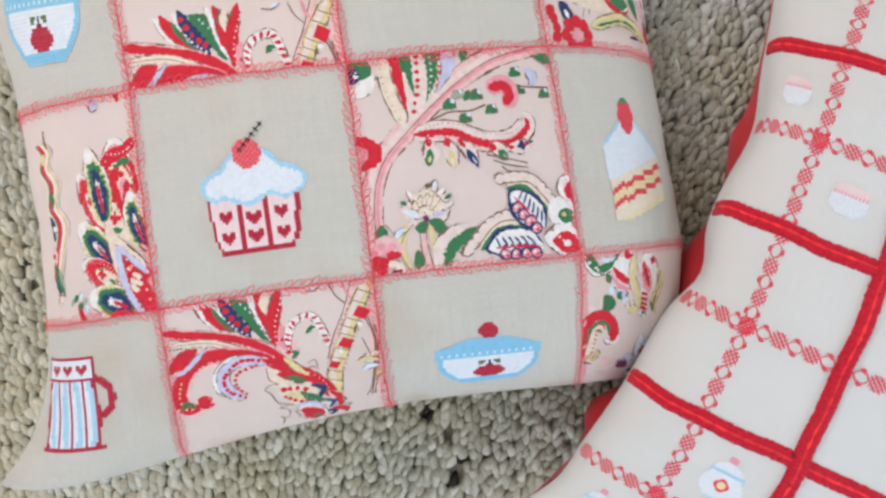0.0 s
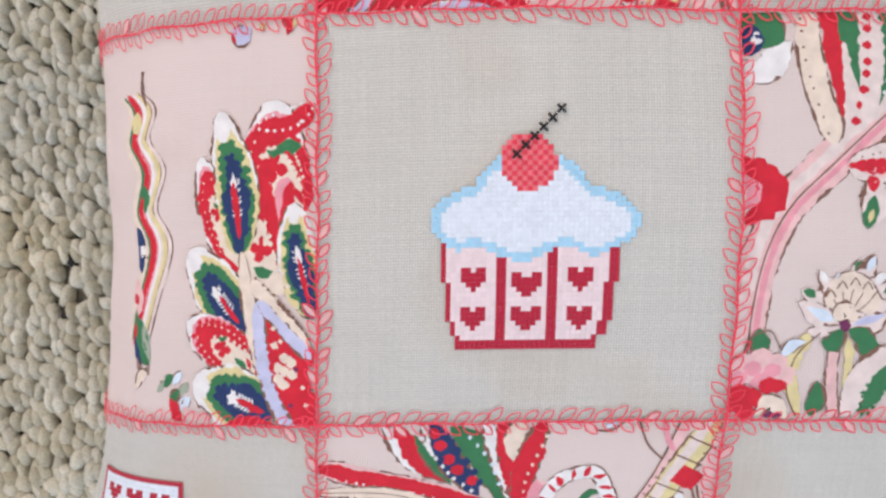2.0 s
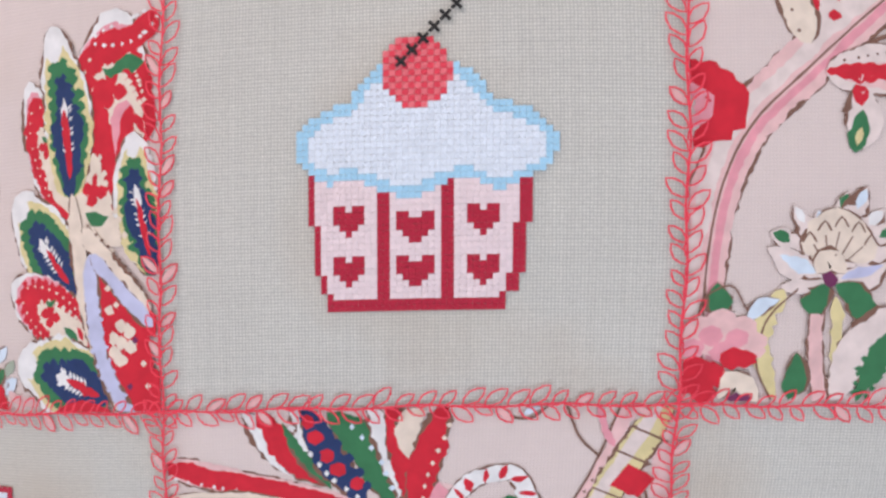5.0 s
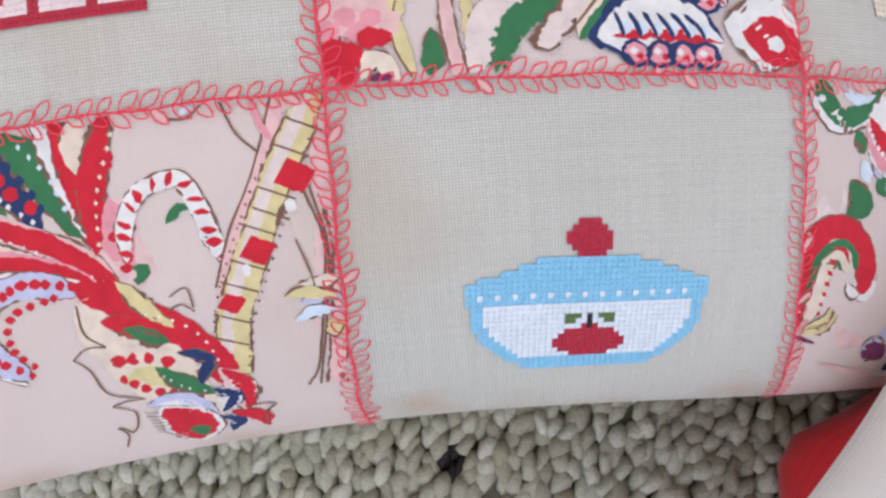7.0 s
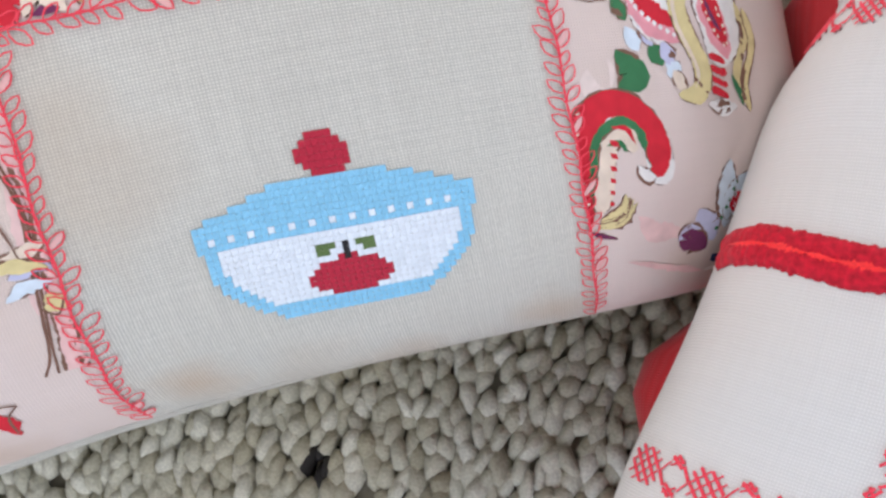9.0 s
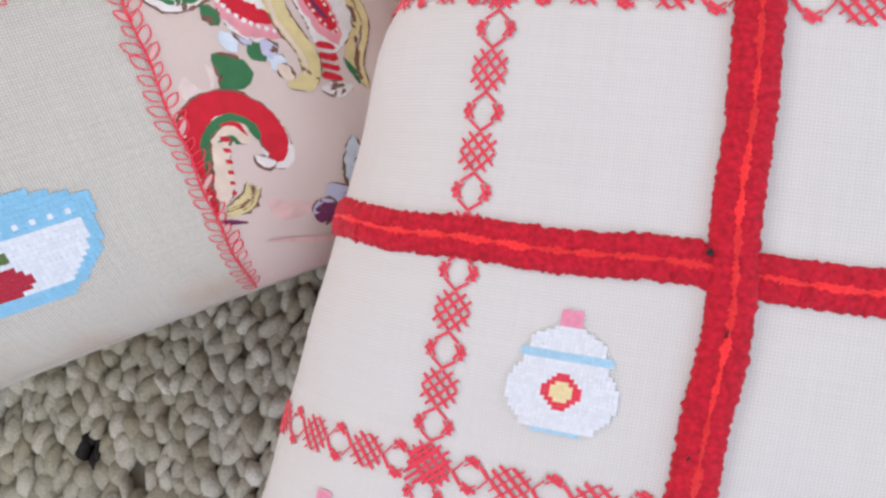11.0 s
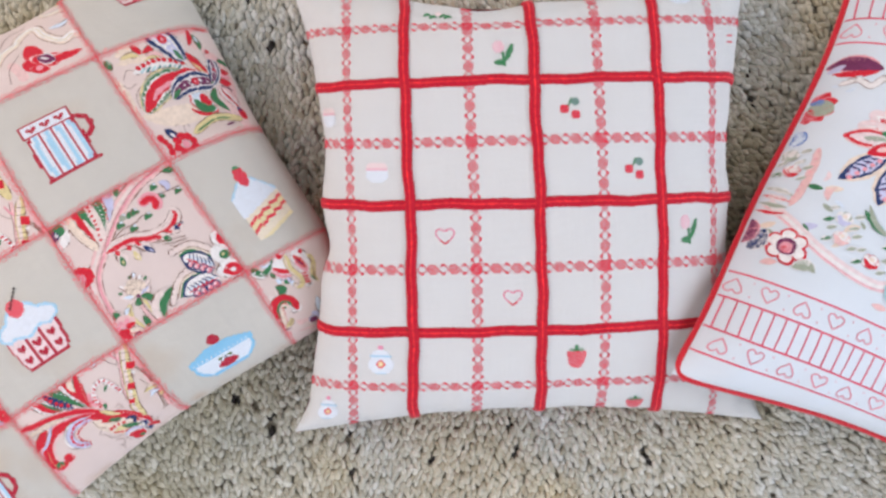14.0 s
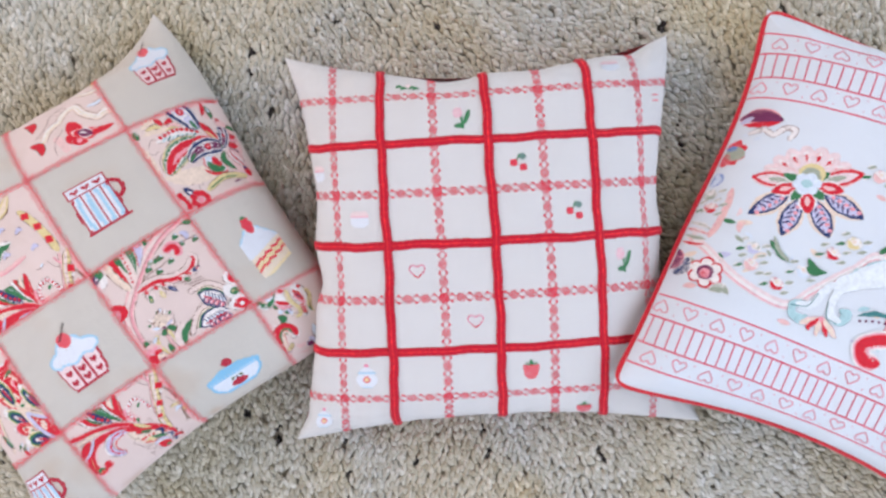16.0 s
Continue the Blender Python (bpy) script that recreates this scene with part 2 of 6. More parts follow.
class Art:
    """Flat and raised shapes laid on a cushion's front: prints, stitches, ribbons."""

    def __init__(self, cushion, rect=None, start=0.00007, step=0.0000026):
        self.c, self.rect = cushion, rect or (-1, 1, -1, 1)
        self.off, self.step = start, step
        self.v, self.f, self.k, self.mats, self.n = [], [], [], [], 0
        self.ragged, self.rng = 0.0, np.random.default_rng(17)
        self.units((0, 0), (1, 1))

    def units(self, origin, scale):
        """Drawing units: where their zero lies on the fabric and metres to a unit, right and down."""
        self.o, self.s = origin, scale
        return self

    def slot(self, m):
        if m not in self.mats:
            self.mats.append(m)
        return self.mats.index(m)

    def add(self, m, ab, off, faces):
        n, r = self.n, self.rect
        self.n += len(ab)
        ab = np.stack([np.clip(ab[:, 0], r[0], r[1]), np.clip(ab[:, 1], r[2], r[3])], -1)
        self.v.append(np.concatenate([ab, np.broadcast_to(off, (len(ab),))[:, None]], 1))
        self.f += [tuple(n + i for i in f) for f in faces]
        self.k += [self.slot(m)] * len(faces)

    def spline(self, pts, closed=False, gap=0.0010):
        p = np.array([(self.o[0] + x * self.s[0], self.o[1] - y * self.s[1]) for x, y in pts])
        if len(p) == 2 and not closed:
            n = max(2, int(np.linalg.norm(p[1] - p[0]) / gap))
            return p[0] + (p[1] - p[0]) * np.linspace(0, 1, n + 1)[:, None]
        if closed:
            q = np.concatenate([p[-1:], p, p[:2]])
        else:
            q = np.concatenate([[2 * p[0] - p[1]], p, [2 * p[-1] - p[-2]]])
        out = []
        for i in range(1, len(q) - 2):
            n = max(2, int(np.linalg.norm(q[i + 1] - q[i]) / gap))
            t = np.linspace(0, 1, n, endpoint=False)[:, None]
            out.append(0.5 * (2 * q[i] + (q[i + 1] - q[i - 1]) * t + (2 * q[i - 1] - 5 * q[i] + 4 * q[i + 1] - q[i + 2]) * t ** 2
                              + (3 * q[i] - q[i - 1] - 3 * q[i + 1] + q[i + 2]) * t ** 3))
        out = np.concatenate(out)
        return np.concatenate([out, out[:1] if closed else p[-1:]])

    def blade(self, m, pts, width, shape="leaf", raised=0.0, closed=False, wave=0.0, gap=0.0010, hold=False):
        """A band along a curve. width: drawing units at its widest; shape: how it swells and ends."""
        c = self.spline(pts, closed, gap)
        d = np.gradient(c, axis=0)
        if closed:
            d[0] = d[-1] = c[1] - c[-2]
        d /= np.linalg.norm(d, axis=1, keepdims=True) + 1e-12
        side = np.stack([-d[:, 1], d[:, 0]], 1)
        t = np.linspace(0, 1, len(c))
        w = {"leaf": np.sin(math.pi * t) ** 0.75, "drop": np.sqrt(np.clip(1 - (2 * t ** 0.6 - 1) ** 2, 0, 1)), "stem": np.ones_like(t), "oval": np.sin(math.pi * t ** 0.85) ** 0.5,
             "taper": 1 - t ** 1.5, "grow": np.sqrt(t) * np.clip((1 - t) * 9, 0, 1) ** 0.5,
             "round": np.sqrt(np.clip(1 - (2 * t - 1) ** 2, 0, 1)), "soft": np.clip(np.minimum(t, 1 - t) * 8, 0, 1) ** 0.5}[shape]
        w = w * width * abs(self.s[0]) / 2
        if wave:
            w = w * (1 + wave * np.sin(np.arange(len(c)) * 2.1))
        shake = np.zeros((len(c), 2))
        if self.ragged:
            # a printed edge is never quite true: fine teeth and a slow waver
            n = self.rng.normal(0, 1, (len(c), 2))
            slow = np.repeat(self.rng.normal(0, 1, (len(c) // 5 + 2, 2)), 5, 0)[:len(c)]
            shake = (0.75 * n + slow) * np.minimum(self.ragged, 0.22 * w)[:, None]
            if shape == "stem" or shape == "soft":
                shake *= 0.6
        across = max(2, int(2 * w.max() / 0.0022) * 2)
        xs = np.linspace(-1, 1, across + 1)
        reach = w[:, None] * xs + np.where(xs[None] < 0, -shake[:, :1], shake[:, 1:]) * np.abs(xs[None])
        ab = (c[:, None, :] + side[:, None, :] * reach[:, :, None]).reshape(-1, 2)
        self.off += self.step * (not hold)
        off = np.tile(self.off + raised * np.sqrt(np.clip(1 - xs ** 2, 0, 1)), len(c))
        k = across + 1
        self.add(m, ab, off, [(j * k + i, j * k + i + k, j * k + i + k + 1, j * k + i + 1) for j in range(len(c) - 1) for i in range(across)])
        return self

    def leaf(self, m, pts, width, line=None, edge=2.5, shape="leaf"):
        if line is not None:
            self.blade(line, pts, width + 2 * edge, shape)
        return self.blade(m, pts, width, shape)

    def dot(self, m, x, y, size, tall=1.0, raised=0.0, hold=False):
        return self.blade(m, [(x, y - size * tall / 2), (x, y + size * tall / 2)], size, "round", raised, gap=0.0007, hold=hold)

    def dots(self, m, pts, size, n, raised=0.0):
        c = self.spline(pts)
        self.off += self.step
        for i in np.linspace(0, len(c) - 1, n).astype(int):
            x, y = (c[i][0] - self.o[0]) / self.s[0], (self.o[1] - c[i][1]) / self.s[1]
            self.dot(m, x, y, size, 1.0, raised, True)
        return self

    def outline(self, m, pts, width, closed=True):
        return self.blade(m, pts, width, "stem", closed=closed)

    def stitch(self, m, a, b, w, h, tall=0.00032):
        """One counted stitch: a slanted ridge of thread."""
        x, y, n = w * 0.496, h * 0.492, 0.00025
        ab = np.array([(a - x, b - y), (a + x, b - y), (a + x, b + y), (a - x, b + y)])
        self.add(m, ab, np.array([n + tall, n, n + tall * 0.8, n]), [(0, 1, 2), (0, 2, 3)])

    def counted(self, centre, cell, cols, rows, pick, tilt=0.0, tall=1.0):
        """A block of stitches; pick(i, j) names the thread of column i, row j (from the top), or None."""
        ct, st = math.cos(tilt), math.sin(tilt)
        for j in range(rows):
            for i in range(cols):
                m = pick(i, j)
                if m is not None:
                    dx, dy = (i - (cols - 1) / 2) * cell, ((rows - 1) / 2 - j) * cell * tall
                    self.stitch(m, centre[0] + dx * ct - dy * st, centre[1] + dx * st + dy * ct, cell, cell * tall)
        return self

    def build(self, name, parent, label="", kind=""):
        v = np.concatenate(self.v)
        p = self.c.front(v[:, 0], v[:, 1], v[:, 2])
        ob = mesh_object(name, p, self.f, self.mats, self.k, parent, v[:, :2], label=label)
        return tagged(ob, kind=kind)


def base(name, cushion, label, category, group):
    ob = new(name)
    ob.matrix_world = cushion.m
    return tagged(ob, label, category, group)


# ---- the room: unseen walls and ceiling, assumed, with openings at the lamps ----


def box(name, lo, hi, mat, label=""):
    x0, y0, z0 = lo
    x1, y1, z1 = hi
    v = [(x, y, z) for z in (z0, z1) for x, y in ((x0, y0), (x1, y0), (x1, y1), (x0, y1))]
    f = [(3, 2, 1, 0), (4, 5, 6, 7), (0, 1, 5, 4), (1, 2, 6, 5), (2, 3, 7, 6), (3, 0, 4, 7)]
    return tagged(mesh_object(name, v, f, [mat], smooth=False), label, kind="structure")


PAINT = material("warm_white_paint", (0.76, 0.75, 0.74), 0.7, grain=0.04, scale=60)
BACKING = material("carpet_backing", (0.34, 0.30, 0.235), 0.95, grain=0.4, scale=300)
for k, (lo, hi) in enumerate((((-2.62, -2.62, 0), (-0.9, -2.5, 2.5)), ((1.3, -2.62, 0), (2.62, -2.5, 2.5)),
                              ((-0.9, -2.62, 0), (1.3, -2.5, 0.65)), ((-0.9, -2.62, 2.45), (1.3, -2.5, 2.5)))):
    box("wall_south_%d" % (k + 1), lo, hi, PAINT)
box("wall_north", (-2.62, 2.5, 0), (2.62, 2.62, 2.5), PAINT)
box("ceiling", (-2.7, -2.7, 2.5), (2.7, 2.7, 2.6), PAINT)
for k, (lo, hi) in enumerate((((2.5, -2.5, 0), (2.62, 2.5, 0.6)), ((2.5, -2.5, 2.4), (2.62, 2.5, 2.5)),
                              ((2.5, -2.5, 0.6), (2.62, -0.5, 2.4)), ((2.5, 1.5, 0.6), (2.62, 2.5, 2.4)))):
    box("wall_east_%d" % (k + 1), lo, hi, PAINT)
for k, (lo, hi) in enumerate((((-2.62, -2.5, 0), (-2.5, 2.5, 0.7)), ((-2.62, -2.5, 2.45), (-2.5, 2.5, 2.5)),
                              ((-2.62, -2.5, 0.7), (-2.5, -0.4, 2.45)), ((-2.62, 1.8, 0.7), (-2.5, 2.5, 2.45)))):
    box("wall_west_%d" % (k + 1), lo, hi, PAINT)

# ---- the cushions' covers ----


def seam_patch(a, b):
    corner = np.clip(np.abs(a * b) / 0.0484, 0, 1) ** 2
    return np.maximum(0.051 - 0.21 * a + 0.02 * b + 0.13 * np.clip(b, 0, 1) - 0.008 * corner, 0.012)


def seam_check(a, b):
    corner = np.clip(np.abs(a * b) / 0.0484, 0, 1) ** 2
    return 0.040 - 0.075 * a - 0.018 * corner


def seam_piped(a, b):
    corner = np.clip(np.abs(a * b) / 0.0484, 0, 1) ** 2
    lift = 0.062 * np.exp(-((a + 0.22) ** 2 + (b + 0.20) ** 2) / 0.014)
    return 0.045 - 0.02 * corner + lift


def skew_patch(s, q, x, y):
    """Pulls the upper right quarter of the patchwork upwards, fitted to seams in the camera's view."""
    k = np.clip(s, 0, 1) * np.clip(1 + 2.1 * q, 0, 1)
    both = np.clip(s, 0, 1) * np.clip(q, 0, 1)
    x = x - 0.014 * k - 0.025 * both - 0.009 * np.clip(-q, 0, 1) ** 3
    y = y + 0.024 * k - 0.020 * both + 0.010 * np.clip(-q, 0, 1) * (1 - q ** 4)
    return x, y + 0.020 * np.clip(s, 0, 1) ** 3 * np.clip(-2 * q, 0, 1) + 0.008 * np.clip(-s, 0, 1) ** 3


def skew_check(s, q, x, y):
    """Shifts the checked cover towards its lower left corner to fit the camera's view."""
    return x - 0.008 * np.clip(-q, 0, 1), y + 0.009 * np.clip(-s, 0, 1) * (1 - s ** 4) - 0.013 * np.clip(q, 0, 1) * (1 - q ** 4)


# how each cover lies, fitted to points in the camera's view: millimetres to the right, up and above, by powers of the
# place across and along the cover
DRAPE_PATCH = {(0, 0): (9.9, 12.0, -10.7), (0, 1): (-9.1, 32.8, -22.5), (0, 2): (-14.9, 14.0, -11.8), (0, 3): (-5.4, -16.4, -1.4), (1, 0): (22.3,
    -6.8, 12.2), (1, 1): (9.2, -18.8, -6.6), (1, 2): (14.8, 4.0, 3.6), (2, 0): (-3.2, -14.0, 15.8), (2, 1): (9.4, 5.4, 14.5), (3, 0): (-9.9, 6.9,
    -5.9), (5, 0): (3.3, -5.2, -0.9), (5, 1): (7.8, 9.0, -2.3), (5, 2): (-15.2, -17.7, -2.4), (0, 5): (-4.1, 4.6, -14.8), (1, 5): (1.5, 0.5, 5.8), (2,
    5): (2.7, -10.1, -7.2), (4, 0): (3.0, -0.1, 4.6), (0, 4): (1.1, -1.2, 9.8), (2, 2): (1.1, 5.1, -2.5), (3, 1): (10.7, 2.0, -2.1), (1, 3): (-1.5,
    4.7, 3.1)}
DRAPE_CHECK = {(0, 0): (24.3, 1.3, 19.1), (0, 1): (2.2, 7.9, 6.7), (0, 2): (2.3, 8.1, -5.2), (0, 3): (8.5, -13.4, 2.6), (1, 0): (5.4, -5.9, 2.7), (1,
    1): (-0.8, 0.7, 18.1), (1, 2): (0.7, -2.4, 6.3), (2, 0): (-3.6, -6.5, -27.8), (2, 1): (1.7, 3.0, -12.4), (3, 0): (-1.2, -1.3, -14.7), (5, 0):
    (-1.2, -3.1, 7.4), (5, 1): (5.9, 0.1, -5.0), (5, 2): (1.4, 5.4, 1.4), (0, 5): (-7.7, 9.8, -2.7), (1, 5): (-2.4, -2.9, -5.5), (2, 5): (-0.0, -3.3,
    2.7), (4, 0): (4.0, 13.5, 6.4), (0, 4): (-2.2, -10.4, -1.5), (2, 2): (3.3, 2.8, 14.2), (3, 1): (-1.0, 0.5, 0.7), (1, 3): (-1.5, 5.0, 0.8)}

patch = Cushion(0.222, 0.19, 0.100, 2.0, seam_patch, (-0.395, -0.012), 28.0, seed=1.3, hug=4, swell=0.75, warp=skew_patch, drape=DRAPE_PATCH,
                tucks=((1, 1, -0.030, 0.030), (1, -1, -0.06, 0.045), (-1, -1, 0.0, 0.006)))
check = Cushion(0.223, 0.185, 0.055, 3.4, seam_check, (0.0, 0.0), 0.6, (("t", -0.04, 0.036, 0.014), ("t", 0.17, 0.02, 0.006), ("l", -0.04, 0.13, -0.012), ("l", -0.038, 0.020, 0.010), ("l", -0.19, 0.02, 0.004), ("l", 0.055, 0.030, 0.006), ("r", 0.055, 0.032, 0.005), ("r", -0.05, 0.030, 0.006), ("t", 0.06, 0.025, 0.005)), 0.4,
                tucks=((1, 1, -0.014, -0.012), (-1, -1, -0.004, 0.010)), warp=skew_check, drape=DRAPE_CHECK,
                spills=((-0.03, 0.020, 0.016), (-0.140, 0.018, 0.022), (0.055, 0.016, 0.009)))
piped = Cushion(0.222, 0.13, 0.055, 3.6, seam_piped, (0.4554, -0.0602), -29.7, (("l", 0.0, 0.16, -0.007),), seed=2.2, tucks=((-1, -1, 0.004, 0.008),),
                drape={(0, 0): (0.0, -0.0, 9.1), (0, 1): (6.2, -5.8, 2.3), (1, 0): (5.8, 6.2, 3.7), (1, 1): (-5.3, 6.5, -0.5),
                       (0, 2): (1.3, -4.2, 10.2), (2, 0): (-9.2, -9.7, -11.1), (1, 2): (-1.2, 4.3, -9.9), (0, 3): (-12.2, 17.8, 3.6)})

patch_ob = base("patchwork_cushion", patch, "patchwork cushion of linen and paisley squares lying on the carpet", "cushion", "cushions on the carpet")
check_ob = base("checked_cushion", check, "pale linen cushion checked with red ribbons and cross-stitch", "cushion", "cushions on the carpet")
piped_ob = base("piped_cushion", piped, "white floral cushion with red piping and heart borders", "cushion", "cushions on the carpet")

patch.sheet("back_panel", (-0.222, 0.222, -0.222, 0.222), 40, LINEN, patch_ob, surface=patch.back)
check.sheet("back_panel", (-0.223, 0.223, -0.223, 0.223), 48, REDBACK, check_ob, surface=check.back, label="plain red cotton back")
piped.sheet("back_panel", (-0.222, 0.222, -0.222, 0.222), 40, MILK, piped_ob, surface=piped.back)

EDGES = (-0.222, -0.107, 0.0, 0.107, 0.222)
patches = {}
for r in range(4):
    for c in range(4):
        plain = (r + c) % 2 == 0
        patches["abcd"[c] + str(r + 1)] = patch.sheet(
            "linen_square" if plain else "paisley_square", (EDGES[c], EDGES[c + 1], EDGES[r], EDGES[r + 1]), 44,
            LINEN if plain else PEACH, patch_ob)
check_front = check.sheet("front_panel", (-0.223, 0.223, -0.223, 0.223), 110, ECRU, check_ob)
piped_front = piped.sheet("front_panel", (-0.222, 0.222, -0.222, 0.222), 90, MILK, piped_ob)

# ---- counted-thread motifs ----
T["coral"] = thread("coral_red_thread", (0.80, 0.16, 0.18))


def cupcake(art, at, cell=0.00127):
    def frosting(x, y):
        top = ((x - 950) / 205) ** 2 + ((y - 445) / 85) ** 2 < 1
        return (top or ((x - 945) / 112) ** 2 + ((y - 390) / 82) ** 2 < 1) and y < 512 + 14 * math.sin(x / 28)

    def pick(i, j):
        x, y = 712 + i * 10, 263 + j * 10
        if (x - 938) ** 2 + (y - 330) ** 2 < 56 ** 2:
            return T["cherry"] if (i + j) % 2 else T["coral"]
        if frosting(x, y):
            rim = not (frosting(x - 17, y) and frosting(x + 17, y) and frosting(x, y + 17) and frosting(x - 8, y - 17) and frosting(x + 8, y - 17))
            return T["ice"] if rim else T["white"]
        inset = 0 if y < 565 else 10 if y < 650 else 20 if y < 678 else 32
        if 470 < y < 708 and 762 + inset < x < 1114 - inset:
            if x < 780 + inset or x > 1096 - inset or y > 690 or abs(x - 887) < 9 or abs(x - 987) < 9:
                return T["red"]
            for hx, hy in ((833, 568), (937, 578), (1041, 568), (833, 645), (937, 648), (1041, 645)):
                dx, dy = abs(x - hx), y - hy
                if (-28 < dy < -18 and 7 < dx < 27) or (-18 <= dy < 3 and dx < 27) or (3 <= dy < 12 and dx < 17) or (12 <= dy < 22 and dx < 9):
                    return T["red"]
            return T["blush"]
        return None

    art.counted(at, cell, 46, 46, pick)
    for k in range(6):
        art.off = 0.0007
        x, y = at[0] + (k * 1.75 - 2.1) * cell, at[1] + (17.2 + k * 1.75) * cell
        for d in (1, -1):
            art.units((x, y), (1, 1)).blade(T["black"], [(-0.0010, -0.0010 * d), (0.0010, 0.0010 * d)], 0.0007, "stem", 0.0002)


def bowl(art, at, cell=0.00131):
    def body(x, y):
        if 505 <= y < 645:
            k = max(0.0, y - 540) / 105
            return 668 + 100 * k ** 1.5 < x < 1082 - 100 * k ** 1.5
        if 465 <= y < 505:
            return 655 < x < 1090
        return 425 < y < 465 and abs(x - 873) < 72 + (y - 425) * 3.4

    def pick(i, j):
        x, y = 655 + i * 10, 360 + j * 10
        if (x - 872) ** 2 + ((y - 396) * 1.2) ** 2 < 38 ** 2:
            return T["red"]
        if not body(x, y):
            return None
        if y < 508:
            return T["white"] if 480 < y < 492 and i % 3 == 0 and 670 < x < 1075 else T["sky"]
        if abs(x - 875) < 10 and 525 < y < 560:
            return T["black"]
        if 526 < y - abs(x - 875) * 0.25 + 8 < 541 and 14 < abs(x - 875) < 50:
            return T["green"]
        if ((x - 875) / 64) ** 2 + ((y - 582) / 33) ** 2 < 1:
            return T["red"]
        rim = not (body(x - 25, y) and body(x + 25, y) and body(x, y + 25))
        return T["sky"] if rim else T["white"]

    art.counted(at, cell, 44, 29, pick, tilt=-0.04, tall=1.36)


def mug(art, at, cell=0.00146, tall=0.74):
    def pick(i, j):
        if 24 <= i < 33 and 7 <= j < 26:
            r = ((i - 24.5) / 6.4) ** 2 + ((j - 16) / 9.0) ** 2
            if 0.46 < r < 1.05:
                return T["red"]
        if j < 9:
            if 0 <= i < 25:
                if i < 1 or i > 23 or j < 1 or j > 7:
                    return T["red"]
                for h in (5, 12, 19):
                    dx, dy = abs(i - h), j - 3
                    if (dy == 0 and dx in (1, 2)) or (0 < dy < 4 and dx < 3.2 - dy):
                        return T["red"]
                return T["white"]
            return None
        bow = 1.0 - 1.2 * math.sin(math.pi * (j - 9) / 29)
        if j < 38 and bow < i < 25 - bow:
            k = (i - bow) / (25 - 2 * bow) * 4.0
            if i < bow + 1.3 or i > 23.7 - bow or k % 1.0 < 0.14:
                return T["red"]
            return T["ice"] if 0.42 < k % 1.0 < 0.78 else T["white"]
        return T["red"] if 38 <= j < 40 and i < 27 else None

    art.counted(at, cell * 1.17, 33, 40, pick, tall=tall)


def slice_of_cake(art, at, cell=0.00146):
    def pick(i, j):
        y = j + 0.28 * i - 2
        if ((i - 14) / 4.2) ** 2 + ((j - 6) / 6.5) ** 2 < 1:
            return T["leaf"] if j < 2 else T["cherry"]
        if y < 27 and j > 8 and abs(i - 14) < 5 + (j - 8) * 1.25 and 0 <= i < 33:
            return T["ice"] if abs(i - 14) > 3.2 + (j - 8) * 1.25 else T["white"]
        if 1 <= i < 33 and 27 <= y < 44:
            k = y - 27
            zig = 1.2 * (1 if (i // 4) % 2 else -1)
            if abs(k - 4 + zig * 0.4) < 1.0 or abs(k - 9 + zig * 0.4) < 1.0:
                return T["cherry"]
            return T["yellow"] if 3 < k < 10 or k > 15 else T["cream"]
        return None

    art.counted(at, cell, 34, 44, pick)


SQUARES = {"b2": (cupcake, (-0.0524, -0.0580), "cupcake"), "d4": (cupcake, (0.171, 0.175), "cupcake"),
           "c1": (bowl, (0.0534, -0.1664), "bowl"), "a3": (bowl, (-0.155, 0.045), "bowl"),
           "a1": (mug, (-0.168, -0.158), "mug"), "c3": (mug, (0.050, 0.053), "mug"),
           "d2": (slice_of_cake, (0.157, -0.058), "cake slice"), "b4": (mug, (-0.055, 0.158), "mug")}
for key, (draw, at, what) in SQUARES.items():
    art = Art(patch)
    draw(art, at, *{"a1": (0.00158, 0.86), "d4": (0.0013,)}.get(key, ()))
    art.build("embroidery", patches[key], "cross-stitched " + what + " in red, white and blue", "stuff")

# ---- paisley prints ----


def square_art(key, start=0.00007):
    c, r = "abcd".index(key[0]), int(key[1]) - 1
    e = 0.0004
    art = Art(patch, (EDGES[c] + e, EDGES[c + 1] - e, EDGES[r] + e, EDGES[r + 1] - e), start)
    art.ragged = 0.00034
    return art


def feathered(g, pts, width, rim, core, tick, n=7, line=True):
    """A leaf of the print: outline, rim, dark heart and a row of light ticks."""
    if line:
        g.blade(I["line"], pts, width * 1.12, "leaf")
    g.blade(rim, pts, width, "leaf")
    g.blade(core, pts, width * 0.62, "leaf", wave=0.25)
    c = g.spline(pts)
    d = np.gradient(c, axis=0)
    for k in np.linspace(0.2, 0.85, n):
        i = int(k * (len(c) - 1))
        t = d[i] / (np.linalg.norm(d[i]) + 1e-9)
        for side in (1, -1):
            u = (t * 0.6 + side * np.array([-t[1], t[0]])) * width * g.s[0] * 0.21
            p, q = c[i] + u * 0.25, c[i] + u
            g2 = [((w[0] - g.o[0]) / g.s[0], (g.o[1] - w[1]) / g.s[1]) for w in (p, q)]
            g.blade(tick, g2, width * 0.075, "soft")


